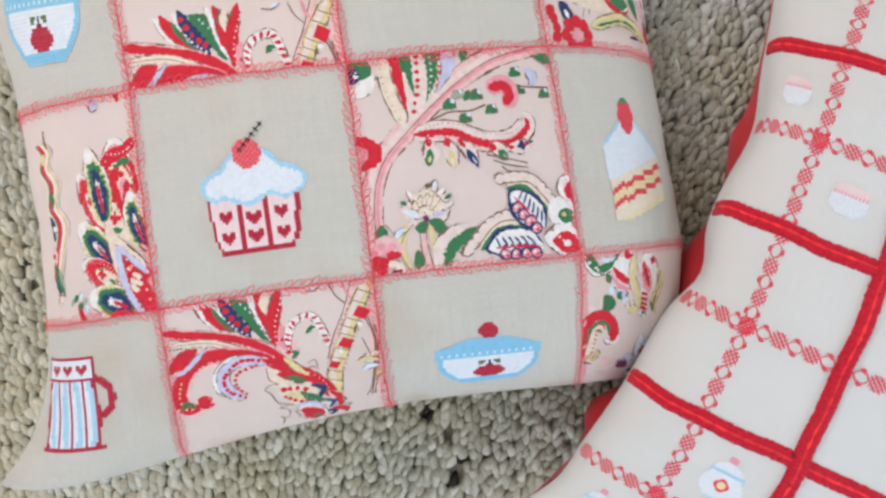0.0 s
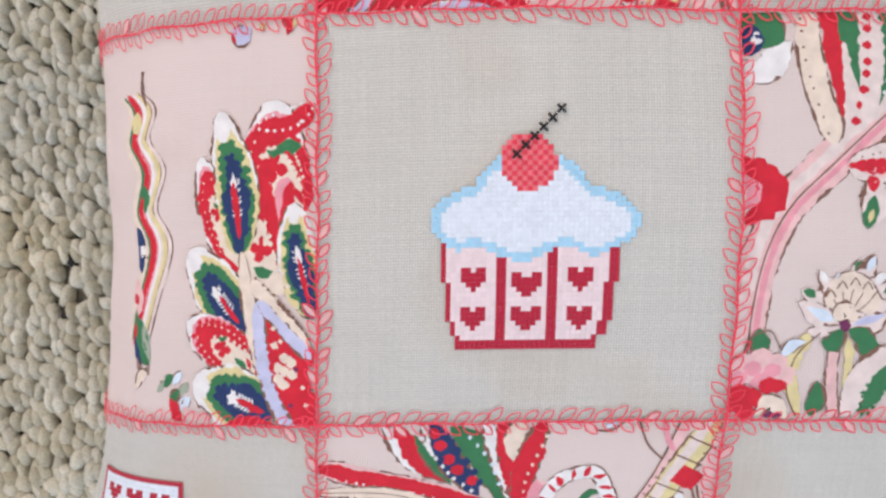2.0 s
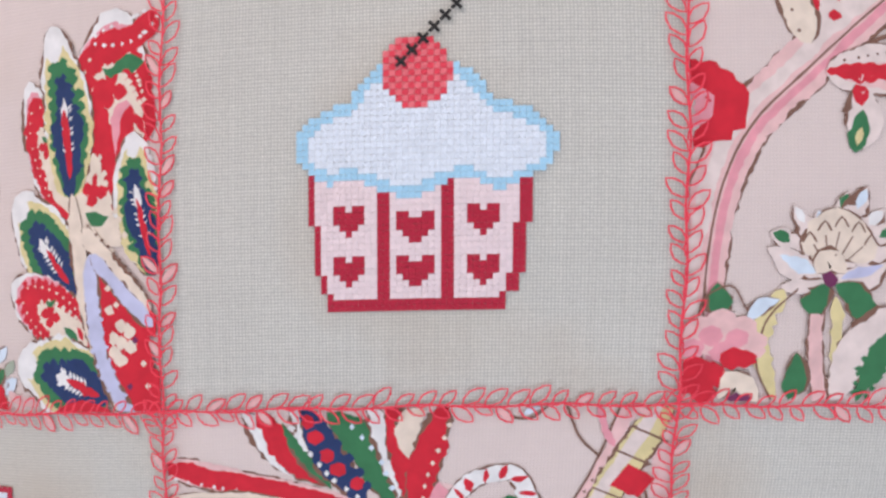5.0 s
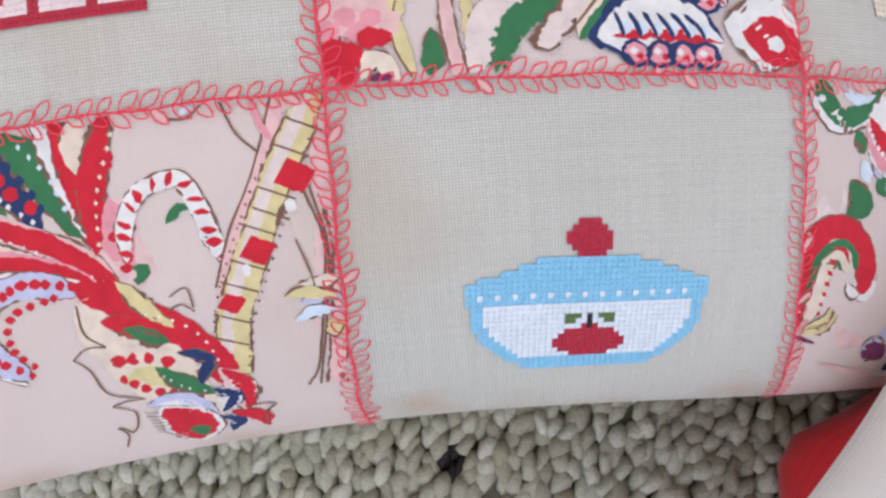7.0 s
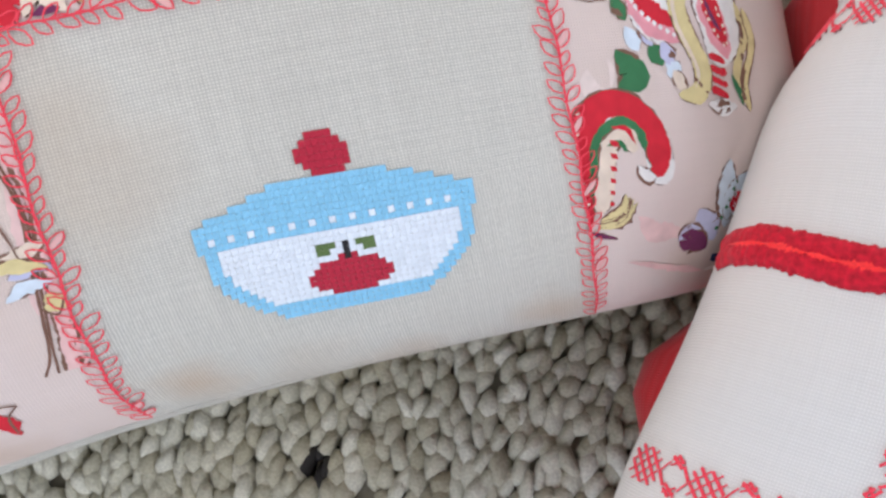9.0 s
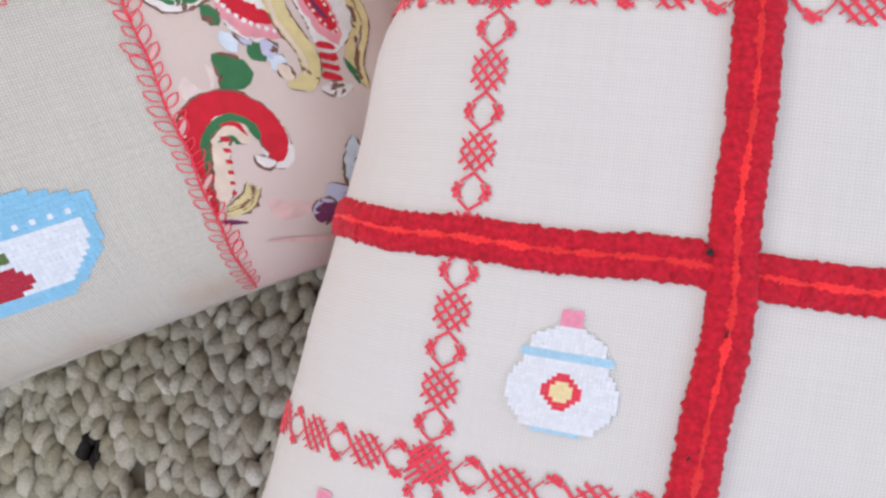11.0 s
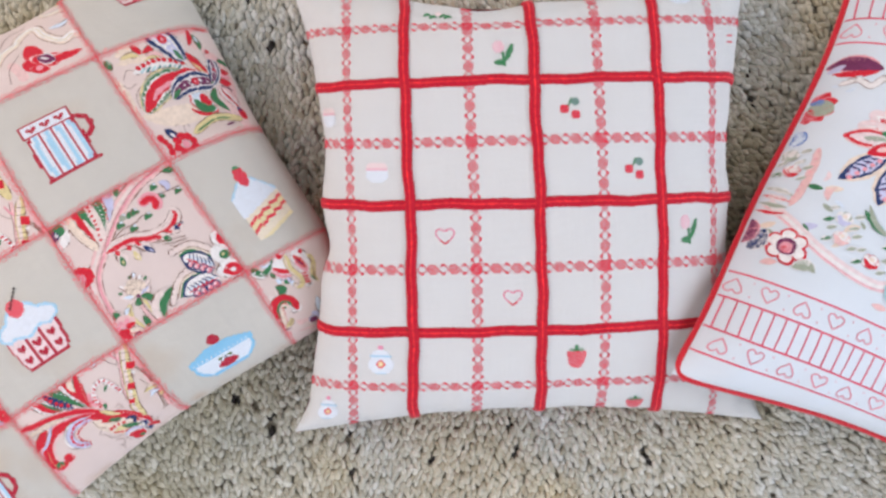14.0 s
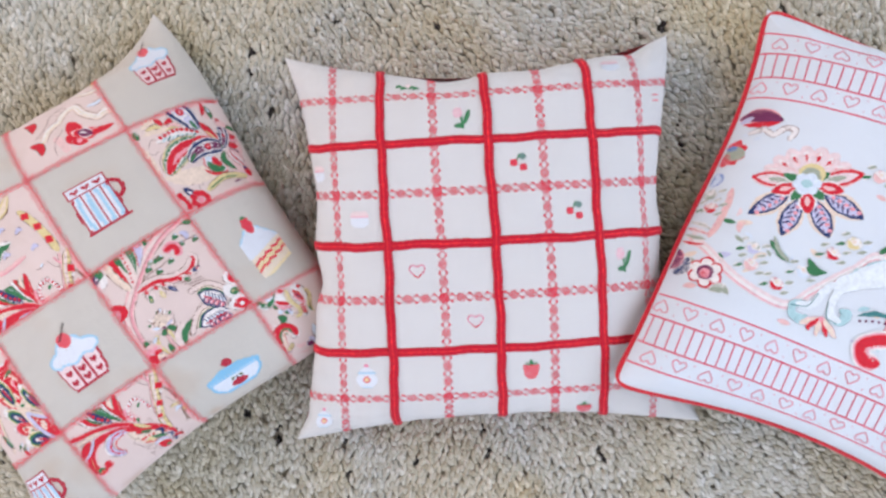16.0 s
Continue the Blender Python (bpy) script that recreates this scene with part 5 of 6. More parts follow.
def print_scroll(key, origin, unit):
    """Pale cream scrolls over a red flower with a plum heart."""
    g = square_art(key).units(origin, unit)
    for pts, w in (([(34, 66), (44, 54), (56, 52), (60, 66), (70, 78), (80, 76), (92, 84)], 8), ([(14, 78), (26, 66), (40, 62)], 7), ([(62, 30), (72, 40), (88, 44)], 6)):
        g.blade(I["line"], pts, w + 1.0, "soft").blade(I["cream"], pts, w, "soft").blade(I["white"], [(x, y - 0.8) for x, y in pts], w * 0.6, "soft").outline(I["gold"], pts, 0.7, False)
    for tip, w in (((44, 68), 15), ((34, 84), 14), ((52, 82), 16), ((66, 90), 12), ((42, 98), 14), ((80, 93), 7)):
        g.leaf(I["red"], [(46, 91), toward((46, 91), tip, 0.5), tip], w, I["rose"], 0.9)
    g.leaf(I["dusk"], [(46, 84), (52, 88), (58, 93)], 9, I["white"], 0.7).blade(I["white"], [(48, 85), (54, 89)], 2).dot(I["pink"], 44, 93, 5)
    g.blade(I["halo"], [(26, 78), (30, 90), (30, 99)], 8, "soft").leaf(I["red"], [(4, 40), (12, 48), (10, 60)], 9, I["line"], 0.6).leaf(I["red"], [(2, 74), (10, 80), (8, 90)], 8, I["line"], 0.6)
    g.leaf(I["gold"], [(76, 8), (82, 20), (80, 32)], 5, I["line"], 0.6).leaf(I["red"], [(84, 4), (92, 12), (90, 22)], 6, I["line"], 0.6).leaf(I["mist"], [(66, 60), (76, 62), (84, 58)], 5, I["line"], 0.5)
    g.outline(I["line"], [(10, 70), (24, 60), (34, 46), (50, 42)], 0.7, False).outline(I["line"], [(20, 96), (24, 84), (36, 74)], 0.6, False).outline(I["line"], [(40, 20), (54, 14), (66, 20)], 0.6, False)
    g.build("printed_paisley", patches[key], "paisley print of cream scrolls and a red flower")


print_bloom("c2", (-40 * 0.107 / 660, 45 * 0.107 / 755), (0.107 / 660, 0.107 / 755))
print_leaves("a2", (-0.1727, 0.0054), (0.0001077, 0.0001084))
print_swoosh("b1", (-0.1152, -0.0961), (0.000106, 0.000141))
print_swoosh("b3", (-0.107 - 80 * 0.0001049, 0.0395), (0.0001049, 0.000118))
print_curl("d1", (0.107 - 90 * 0.0000790, -0.107 + 60 * 0.0000930), (0.0000790, 0.0000930))
print_star("d3", (0.112, 0.1135), (0.00092, 0.00107))
print_scroll("c4", (0.016, 0.227), (0.00107, 0.00115))
print_star("a4", (-0.222, 0.222), (0.00115, 0.00115))

# ---- vine stitch along the seams of the patchwork ----


def vine(axis, at):
    art = Art(patch, start=0.0012, step=0.0)
    rng = random.Random(int(at * 1000) + 7 * axis)
    lim, n = 0.2205, 98

    def place(u, v):
        return (u, -(at + v)) if axis == 0 else (at + v, -u)

    for i in range(n):
        u = -lim + 2 * lim * i / n
        for side in (1, -1):
            v0 = rng.uniform(-0.0003, 0.0003)
            k = rng.uniform(0.85, 1.2)
            d = radians(rng.uniform(30, 52)) * side
            dx, dy = math.cos(d) * 0.0050 * k, math.sin(d) * 0.0050 * k
            px, py = -math.sin(d) * 0.00125 * k, math.cos(d) * 0.00125 * k
            uu = u + (0.0022 if side > 0 else 0)
            loop = [(uu, v0), (uu + dx * 0.5 + px, v0 + dy * 0.5 + py), (uu + dx, v0 + dy), (uu + dx * 0.5 - px, v0 + dy * 0.5 - py)]
            if rng.random() < 0.10:
                art.off = 0.0005
                art.blade(T["vinefill"], [place(*loop[0]), place(*loop[2])], 0.0015, "leaf", gap=0.0012)
            art.off = 0.0007
            art.blade(T["vine"], [place(*p) for p in loop], 0.00040, "stem", 0.00015, closed=True, gap=0.0012)
    art.off = 0.0006
    art.blade(T["vine"], [place(-lim + 2 * lim * k / 60, 0.0004 * math.sin(k * 1.7)) for k in range(61)], 0.0005, "stem", 0.0002)
    art.build("vine_stitch", patch_ob, "coral red vine stitch along the seam", "stuff")


for at in (-0.107, 0.0, 0.107):
    vine(0, at)
    vine(1, at)

# ---- red ribbons and cross-stitch bands of the checked cushion ----


def ribbon(axis, at, lift):
    rng = np.random.default_rng(int((at + 0.2) * 900) + 5 + axis)
    n = 900
    u = np.linspace(-0.2215, 0.2215, n)
    xs = np.array([-1, -0.86, -0.5, -0.18, 0, 0.18, 0.5, 0.86, 1])
    hs = np.array([0, 0.0009, 0.0014, 0.0013, 0.0012, 0.0013, 0.0014, 0.0009, 0])
    rough = rng.normal(0, 1, (n, 2))
    rough = (rough + np.roll(rough, 1, 0)) / 2
    slow = np.repeat(rng.normal(0, 1, (n // 6 + 1, 2)), 6, 0)[:n]
    half = 0.0048 + 0.00024 * rough + 0.00012 * slow
    sway = 0.0006 * np.sin(u * 60 + at * 90) + 0.0004 * np.sin(u * 143)
    w = np.where(xs[None] < 0, half[:, :1], half[:, 1:]) * xs[None] + sway[:, None] + at
    h = hs[None] * (1 + 0.15 * rng.normal(0, 1, (n, 9))) + lift * (hs[None] > 0) + 0.0002
    uu = np.repeat(u[:, None], 9, 1)
    a, b = (uu, w) if axis == 0 else (w, uu)
    v = check.front(a.ravel(), b.ravel(), h.ravel())
    f = [(j * 9 + i, j * 9 + i + 1, j * 9 + i + 10, j * 9 + i + 9) for j in range(n - 1) for i in range(8)]
    ob = mesh_object("ribbon", v, f, [VELVET], None, check_ob, np.stack([a.ravel(), b.ravel()], -1), label="dark red chenille ribbon")
    art = Art(check, start=0.0011 + lift, step=0.0)
    p = -0.218
    while p < 0.216:
        q = p + rng.uniform(0.007, 0.012)
        s0, s1 = (at + 0.0006 * math.sin(k * 60 + at * 90) + 0.0004 * math.sin(k * 143) for k in (p, q))
        pts = [(p, -s0), ((p + q) / 2, -(s0 + s1) / 2), (q, -s1)] if axis == 0 else [(s0, -p), ((s0 + s1) / 2, -(p + q) / 2), (s1, -q)]
        art.blade(SCARLET, pts, 0.0029 * rng.uniform(0.7, 1.25), "leaf", 0.0008, gap=0.0011)
        p = q - 0.0010
    if axis == 1 and at < -0.05:
        for off, along, size in ((-0.0046, 0.1075, 0.0016), (0.0006, 0.123, 0.0016), (-0.0024, 0.150, 0.0014)):
            art.dot(T["black"], at + off, along, size, 1.2, 0.0009)
    art.build("running_stitch", ob, "bright scarlet running stitch")


def cross_band(axis, at):
    art = Art(check, start=0.00035, step=0.0)
    h, period = 0.0043, 0.01785
    lines = []
    count = int(0.434 / period)
    for i in range(count + 1):
        c = -0.217 + i * period
        for k in (-0.0044, -0.0015, 0.0015, 0.0044):
            x0, x1 = max(-h, -h + k), min(h, h + k)
            lines += [((c + x0, x0 - k), (c + x1, x1 - k)), ((c + x0, k - x0), (c + x1, k - x1))]
        m = c + period / 2
        for side in (1, -1):
            lines += [((m - 0.0042, 0), (m - 0.0020, side * 0.0030)), ((m + 0.0042, 0), (m + 0.0020, side * 0.0030)),
                      ((m - 0.0017, side * 0.0022), (m + 0.0017, side * 0.0044)), ((m - 0.0017, side * 0.0044), (m + 0.0017, side * 0.0022)),
                      ((m - 0.0004, side * 0.0049), (m + 0.0017, side * 0.0034)), ((m + 0.0004, side * 0.0049), (m - 0.0017, side * 0.0034))]
    for p, q in lines:
        pts = [(p[0], -(at + p[1])), (q[0], -(at + q[1]))] if axis == 0 else [(at + p[1], -p[0]), (at + q[1], -q[0])]
        falling = (p[1] - q[1]) * (p[0] - q[0]) > 0
        art.blade(T["lace"], pts, (0.00044 if axis == 0 else 0.00064) if falling == (axis == 0) else (0.00088 if axis == 0 else 0.00068), "stem", 0.00025, gap=0.0018)
    if axis == 0:
        for c in (-0.165, -0.055, 0.055, 0.165):
            for k in np.linspace(-0.0066, 0.0066, 7):
                x0, x1 = max(-0.0048, -0.0048 + k), min(0.0048, 0.0048 + k)
                art.blade(T["lace"], [(c + x0, -(at + x0 - k)), (c + x1, -(at + x1 - k))], 0.0008, "stem", 0.0003, gap=0.0018)
    art.build("cross_stitch_band", check_ob, "red lattice cross-stitch band", "stuff")


for at in (-0.165, -0.055, 0.055, 0.165):
    cross_band(0, at)
    cross_band(1, at)
for at in (-0.111, 0.0, 0.109):
    ribbon(0, at, 0.0)
for at in (-0.110, 0.0, 0.108):
    ribbon(1, at, 0.0009)


dash = Art(check, start=0.0003)
for up in (0.149, 0.1425):
    dash.blade(T["lace"], [(0.186, -up), (0.1915, -up - 0.0006), (0.197, -up)], 0.0015, "soft", 0.0003)
dash.build("embroidery", check_front, "two short red stitched dashes")

# ---- small motifs of the checked cushion ----


def small_motif(name, at, draw, label):
    art = Art(check, start=0.0004).units(at, (0.001, 0.001))
    draw(art)
    art.build(name, check_ob, label, "stuff" if name in ("jar", "strawberry") else "")


def heart_outline(g):
    for p in ((-1, 1), (1, 1)):
        s = p[0]
        for a, b in (((0, -4), (2.6, -6.2)), ((2.6, -6.2), (5.8, -6.2)), ((5.8, -6.2), (8, -4)), ((8, -4), (7.4, -0.8)), ((7.4, -0.8), (4, 3)), ((4, 3), (0, 6.5))):
            g.blade(T["pink" if a[1] < 3 else "lace"], [(s * a[0], a[1]), (s * b[0], b[1])], 1.1, "stem", 0.0002)
            g.blade(T["lace"], [(s * (a[0] + b[0]) / 2 - 0.6, (a[1] + b[1]) / 2 - 0.6), (s * (a[0] + b[0]) / 2 + 0.6, (a[1] + b[1]) / 2 + 0.6)], 0.9, "stem", 0.0002)


def jar(g):
    def pick(i, j):
        x, y = i - 12, j
        if y < 4:
            return T["pink"] if abs(x) < 2.2 else None
        if y < 10:
            return T["white"] if abs(x) < 9.0 * math.sqrt(max(0.0, 1 - ((10 - y) / 6.6) ** 2)) else None
        if y < 12:
            return T["ice"] if abs(x) < 10.4 else None
        if y < 14:
            return T["white"] if abs(x) < 9.4 else None
        wide = 9.6 + 3.2 * math.sin(math.pi * min(1.0, (y - 13) / 13)) - max(0, y - 25) * 0.5
        if y < 29 and abs(x) < wide:
            r = math.hypot(x, y - 19)
            if r < 2.3:
                return T["yellow"]
            if r < 4.3 and (abs(x) < 2.4 or abs(y - 19) < 2.4 or r < 3.4):
                return T["lace"]
            return T["white"]
        return T["ice"] if y < 30 and abs(x) < 6 else None

    g.counted(g.o, 0.00092, 26, 30, pick)


def strawberry(g):
    def pick(i, j):
        x, y = i - 9, j
        if y < 6:
            return T["leaf"] if abs(x) < 1.1 or (2 < y and abs(x) < 7 and (i + y) % 2) or (y == 5 and abs(x) < 6) else None
        wide = 8.3 * math.sqrt(max(0.0, 1 - ((y - 8) / 15) ** 2))
        if abs(x) < wide and y < 23:
            return T["blush"] if (i * 2 + j * 3) % 7 == 0 else T["cherry"]
        return None

    g.counted(g.o, 0.001, 19, 23, pick)


def cherries(g):
    def pick(i, j):
        if math.hypot(i - 4, j - 9) < 3.9:
            return T["cherry"]
        if math.hypot(i - 13, j - 14) < 3.9:
            return T["cherry"]
        if ((i - 13) / 3.2) ** 2 + ((j - 3) / 3.4) ** 2 < 1:
            return T["grey_leaf"]
        return T["leaf"] if j < 8 and abs(i - 10 + j * 0.4) < 0.8 else None

    g.counted(g.o, 0.00105, 18, 18, pick)


def tulip(g):
    def pick(i, j):
        if ((i - 6) / 4.5) ** 2 + ((j - 6) / 6.0) ** 2 < 1:
            return T["blush"] if (i + j) % 3 else T["pink"]
        if abs(i - 9 - (j - 10) * 0.12) < 1.3 and 10 < j < 24:
            return T["leaf"]
        if ((i - 14 + (j - 12) * 0.35) / 2.4) ** 2 + ((j - 11) / 8.0) ** 2 < 1:
            return T["leaf"]
        return T["leaf"] if ((i - 7) / 4.5) ** 2 + ((j - 20) / 2.6) ** 2 < 1 else None

    g.counted(g.o, 0.0011, 19, 25, pick)


def teacup(g):
    def pick(i, j):
        x = i - 12
        if j < 5:
            return T["blush"] if abs(x) < 11 - abs(j - 3) else None
        if j < 7:
            return T["pink"] if abs(x) < 11 and i % 2 else T["blush"] if abs(x) < 11 else None
        return T["white"] if j < 18 and abs(x) < 10.5 - max(0, j - 13) * 1.2 else None

    g.counted(g.o, 0.00098, 25, 18, pick)


def posy(g):
    for x, y in ((-9, 0), (-4, 3), (5, 2), (9, 4)):
        g.blade(T["leaf"], [(x - 3.5, y + 2), (x, y - 2), (x + 3.5, y + 1)], 4.2, "leaf", 0.0003)
    g.dot(T["blush"], 1, -2, 6, 1, 0.0003)


T["grey_leaf"] = thread("grey_green_thread", (0.16, 0.28, 0.24))
for at in ((-0.081, -0.027), (-0.025, -0.081)):
    small_motif("heart", at, heart_outline, "pink and red stitched heart outline")
for at in ((-0.138, -0.137), (-0.191, -0.192)):
    small_motif("jar", at, jar, "white stitched jar with a red flower")
for at in ((0.030, -0.137), (0.086, -0.196)):
    small_motif("strawberry", at, strawberry, "red stitched strawberry with green leaves")
for at in ((0.029, 0.082), (0.083, 0.028)):
    small_motif("cherry_sprig", at, cherries, "pair of red stitched cherries")
for at in ((0.134, -0.027), (-0.026, 0.134)):
    small_motif("tulip", at, tulip, "pink stitched flower with green leaves")
for at in ((-0.138, 0.029), (-0.190, 0.079), (0.137, 0.192)):
    small_motif("teacup", at, teacup, "white and pink stitched teacup")
small_motif("posy", (-0.080, 0.180), posy, "green stitched leaves with a pink bud")

# ---- piping, borders and print of the floral cushion ----


def piping():
    n, side = 64, 0.2215
    run = np.linspace(-side, side, n, endpoint=False)
    a = np.concatenate([run, np.full(n, side), -run, np.full(n, -side)])
    b = np.concatenate([np.full(n, -side), run, np.full(n, side), -run])
    s, q, x, y, dome = piped.flat(a, b)
    p = np.stack([x, y, piped.height(a, b)], -1)
    for _ in range(5):
        p = (np.roll(p, 1, 0) + 2 * p + np.roll(p, -1, 0)) / 4
    d = np.roll(p, -1, 0) - np.roll(p, 1, 0)
    d /= np.linalg.norm(d, axis=1, keepdims=True)
    out = np.cross(d, (0, 0, 1))
    up = np.cross(out, d)
    k = 10
    ang = np.arange(k) * 2 * math.pi / k
    r = 0.0036 * (1 + 0.05 * np.sin(np.arange(len(p)) * 0.9))[:, None, None]
    v = p[:, None] + 0.001 * out[:, None] + r * (np.cos(ang)[None, :, None] * out[:, None] + np.sin(ang)[None, :, None] * up[:, None])
    m = len(p)
    f = [(j * k + i, j * k + (i + 1) % k, ((j + 1) % m) * k + (i + 1) % k, ((j + 1) % m) * k + i) for j in range(m) for i in range(k)]
    uv = np.stack([np.repeat(np.arange(m), k) * 0.007, np.tile(ang, m) * 0.0036], -1)
    mesh_object("piping", v.reshape(-1, 3), f, [PIPE], None, piped_ob, uv, label="rounded red cotton piping")


def border(k):
    """k: -1 for the lower border, 1 for the upper one."""
    g = Art(piped, start=0.0003)
    lines = (0.124, 0.147, 0.175, 0.197)
    for y in lines:
        g.blade(T["line"], [(-0.2210 + 0.0442 * i, -k * (y + 0.0003 * math.sin(i * 2.0))) for i in range(11)], 0.0017, "stem", 0.0003)
    for i in range(43):
        x = -0.2165 + i * 0.0102
        g.blade(T["line"], [(x, -k * 0.1475), (x + 0.0004 * math.sin(i), -k * 0.1745)], 0.0013, "stem", 0.0003)
    for row, shift in ((0.1355, 0.0), (0.1865, 0.013)):
        for i in range(16):
            x, s = -0.2135 + shift * 0.6 + i * 0.0285, 1 if i % 2 else -1
            y = k * row
            for m in (1, -1):
                g.blade(T["pinkline"], [(x, -(y + s * 0.0035)), (x + m * 0.003, -(y + s * 0.0062)), (x + m * 0.0065, -(y + s * 0.0045)), (x + m * 0.006, -(y + s * 0.0005)), (x, -(y - s * 0.0062))], 0.0012, "stem", 0.0003)
            g.dot(T["pinkline"], x + 0.0142, -(y + 0.006), 0.0017, 1, 0.0002).dot(T["pinkline"], x + 0.0142, -(y - 0.006), 0.0017, 1, 0.0002)
    g.build("embroidered_border", piped_front, "rose stitched border of hearts and ladder bars")


def print_garden():
    """Pastel print: a large star blossom, scrolled stems, small flowers and leaves."""
    g = Art(piped, (-0.2205, 0.2205, -0.1225, 0.1225), 0.00025, 0.0000013).units((-0.001, 0.008), (0.001, 0.001))
    g.ragged = 0.0003

    def blossom(cx, cy, size, turn=0.0):
        def ray(t, r):
            return (cx + r * size * math.cos(radians(t + turn)), cy - r * size * math.sin(radians(t + turn)))
        for t in range(10, 171, 20):
            g.leaf(I["blush"], [ray(t, 12), ray(t, 30), ray(t, 44)], 17 * size, I["rose"], 0.8, "drop").leaf(I["white"], [ray(t, 22), ray(t, 38)], 6 * size, I["rose"], 0.7).blade(I["red"], [ray(t, 25), ray(t, 34)], 4 * size)
        for t in (12, 168):
            g.leaf(I["red"], [ray(t, 10), ray(t, 32), ray(t, 52)], 17 * size, I["rose"], 2).blade(I["blush"], [ray(t, 12), ray(t, 32), ray(t, 47)], 11.5 * size).blade(I["grey"], [ray(t, 14), ray(t, 36)], 6 * size)
        for t in (-38, -72, -112, -148):
            p = [ray(t, 18), ray(t, 40), ray(t, 64)]
            g.leaf(I["navy"], p, 18 * size, I["cream"], 3).blade(I["lilac"], [ray(t, 22), ray(t, 39), ray(t, 58)], 13.5 * size)
            for r in (30, 36, 42, 48):
                g.blade(I["navy"], [ray(t - 7, r + 3), ray(t, r - 2), ray(t + 7, r + 3)], 1.6 * size, "stem")
            g.dots(I["pink"], [ray(t + 4, 28), ray(t + 3, 56)], 4.5 * size, 5).dots(I["dusk"], [ray(t - 3, 26), ray(t - 2, 54)], 2.2 * size, 6)
        for t in (-15, -90, -165):
            g.leaf(I["red"], [ray(t, 8), ray(t, 20), ray(t, 34)], 13 * size, I["white"], 2).blade(I["rose"], [ray(t, 14), ray(t, 26)], 5 * size)
        for t in (-52, -128, 30, 150):
            g.leaf(I["green"], [ray(t, 6), ray(t, 24)], 9 * size, I["white"], 1.2)
        g.dot(I["gold"], cx, cy - 12 * size, 24 * size).dot(I["grey"], cx, cy - 10 * size, 18 * size)
        for t in range(0, 360, 60):
            g.dot(I["mist"], *ray(t, 8), 11 * size)
        g.dot(I["aqua"], cx, cy, 10 * size)

    rng = random.Random(11)
    g.off += g.step
    g.ragged = 0.0
    for i in range(230):
        x, y = rng.uniform(-216, 212), rng.uniform(-112, 118)
        if math.hypot(x + 130, y + 30) < 66 or math.hypot(x - 88, y - 6) < 62 or (x < 0 and y < -70) or (x + 70) ** 2 + (y - 96) ** 2 < 900:
            continue
        t = rng.uniform(0, 6.28)
        m = rng.choice(("grey", "mist", "rose", "mist", "lilac", "rose", "cream", "aqua", "grey", "cream", "mist", "blush", "grey", "green", "pink", "aqua"))
        r = rng.uniform(3.5, 8.5)
        g.blade(I[m], [(x - r * math.cos(t), y - r * math.sin(t)), (x + r * 0.4 * math.sin(t), y), (x + r * math.cos(t), y + r * math.sin(t))], r * 0.8, "leaf", hold=True)
        g.off += 1e-7
    g.ragged = 0.0003
    stem = [(-215, 60), (-195, 71), (-150, 94), (-102, 101), (-81, 76), (-54, 40), (-30, 18), (60, 50), (140, 30), (215, 60)]
    g.blade(I["blush"], stem, 10, "stem").blade(I["white"], stem, 3, "stem").blade(I["pink"], [(x, y + 3.4) for x, y in stem], 1, "stem")
    g.blade(I["rose"], [(-196, 60), (-190, 30), (-194, -4)], 7, "soft").dots(I["pink"], [(-196, 50), (-191, 25), (-194, 0)], 3, 8)
    g.leaf(I["dusk"], [(-221, -90), (-200, -94), (-176, -92)], 15, I["pink"], 2).blade(I["red"], [(-215, -82), (-195, -84), (-178, -90)], 7).blade(I["lilac"], [(-218, -84), (-206, -92)], 6)
    scroll = [(-206, -70), (-192, -78), (-180, -74), (-172, -84), (-162, -84), (-164, -70)]
    g.blade(I["line"], scroll, 6.5, "soft").blade(I["white"], scroll, 5.6, "soft")
    for k in range(5):
        t = radians(-70 + 40 * k)
        g.leaf(I["red"], [(-216, -46), (-216 + 20 * math.cos(t), -46 + 18 * math.sin(t))], 12, I["pink"], 1.5)
    g.blade(I["grey"], [(-219, -47), (-208, -46), (-197, -45)], 17, "oval").blade(I["blue"], [(-220, -52), (-208, -52)], 7)
    g.leaf(I["mist"], [(-220, -20), (-214, -12), (-218, -2)], 9, I["blue"], 1.2)
    blossom(-130, -30, 1.0, 22)
    blossom(88, 6, 0.95, -10)
    for cx, cy, r in ((-184, 97, 13), (10, 80, 13), (180, -40, 13)):
        for t in range(20, 380, 60):
            g.dot(I["red"], cx + r * 0.9 * math.cos(radians(t)), cy + r * 0.8 * math.sin(radians(t)), r * 1.05)
        for t in range(20, 380, 60):
            g.dot(I["white"], cx + r * 0.85 * math.cos(radians(t)), cy + r * 0.75 * math.sin(radians(t)), r * 0.82)
        g.dot(I["dusk"], cx, cy, r * 1.25).dot(I["pink"], cx, cy + 1, r * 0.85).dot(I["red"], cx - 1, cy + 3, r * 0.5)
    g.leaf(I["navy"], [(-214, 108), (-207, 98), (-206, 86)], 13, I["white"], 1.5).dots(I["lilac"], [(-212, 104), (-207, 92)], 2.6, 4)
    g.leaf(I["dusk"], [(-221, 104), (-216, 92), (-219, 78)], 10, I["pink"], 1.5).leaf(I["grey"], [(-176, 114), (-164, 108), (-156, 112)], 9, I["white"], 1)
    for k in range(4):
        g.leaf(I["red" if k % 2 else "grey"], [(-221, 44 + 8 * k), (-208, 46 + 8 * k), (-196, 50 + 6 * k)], 4, I["white"], 0.8)
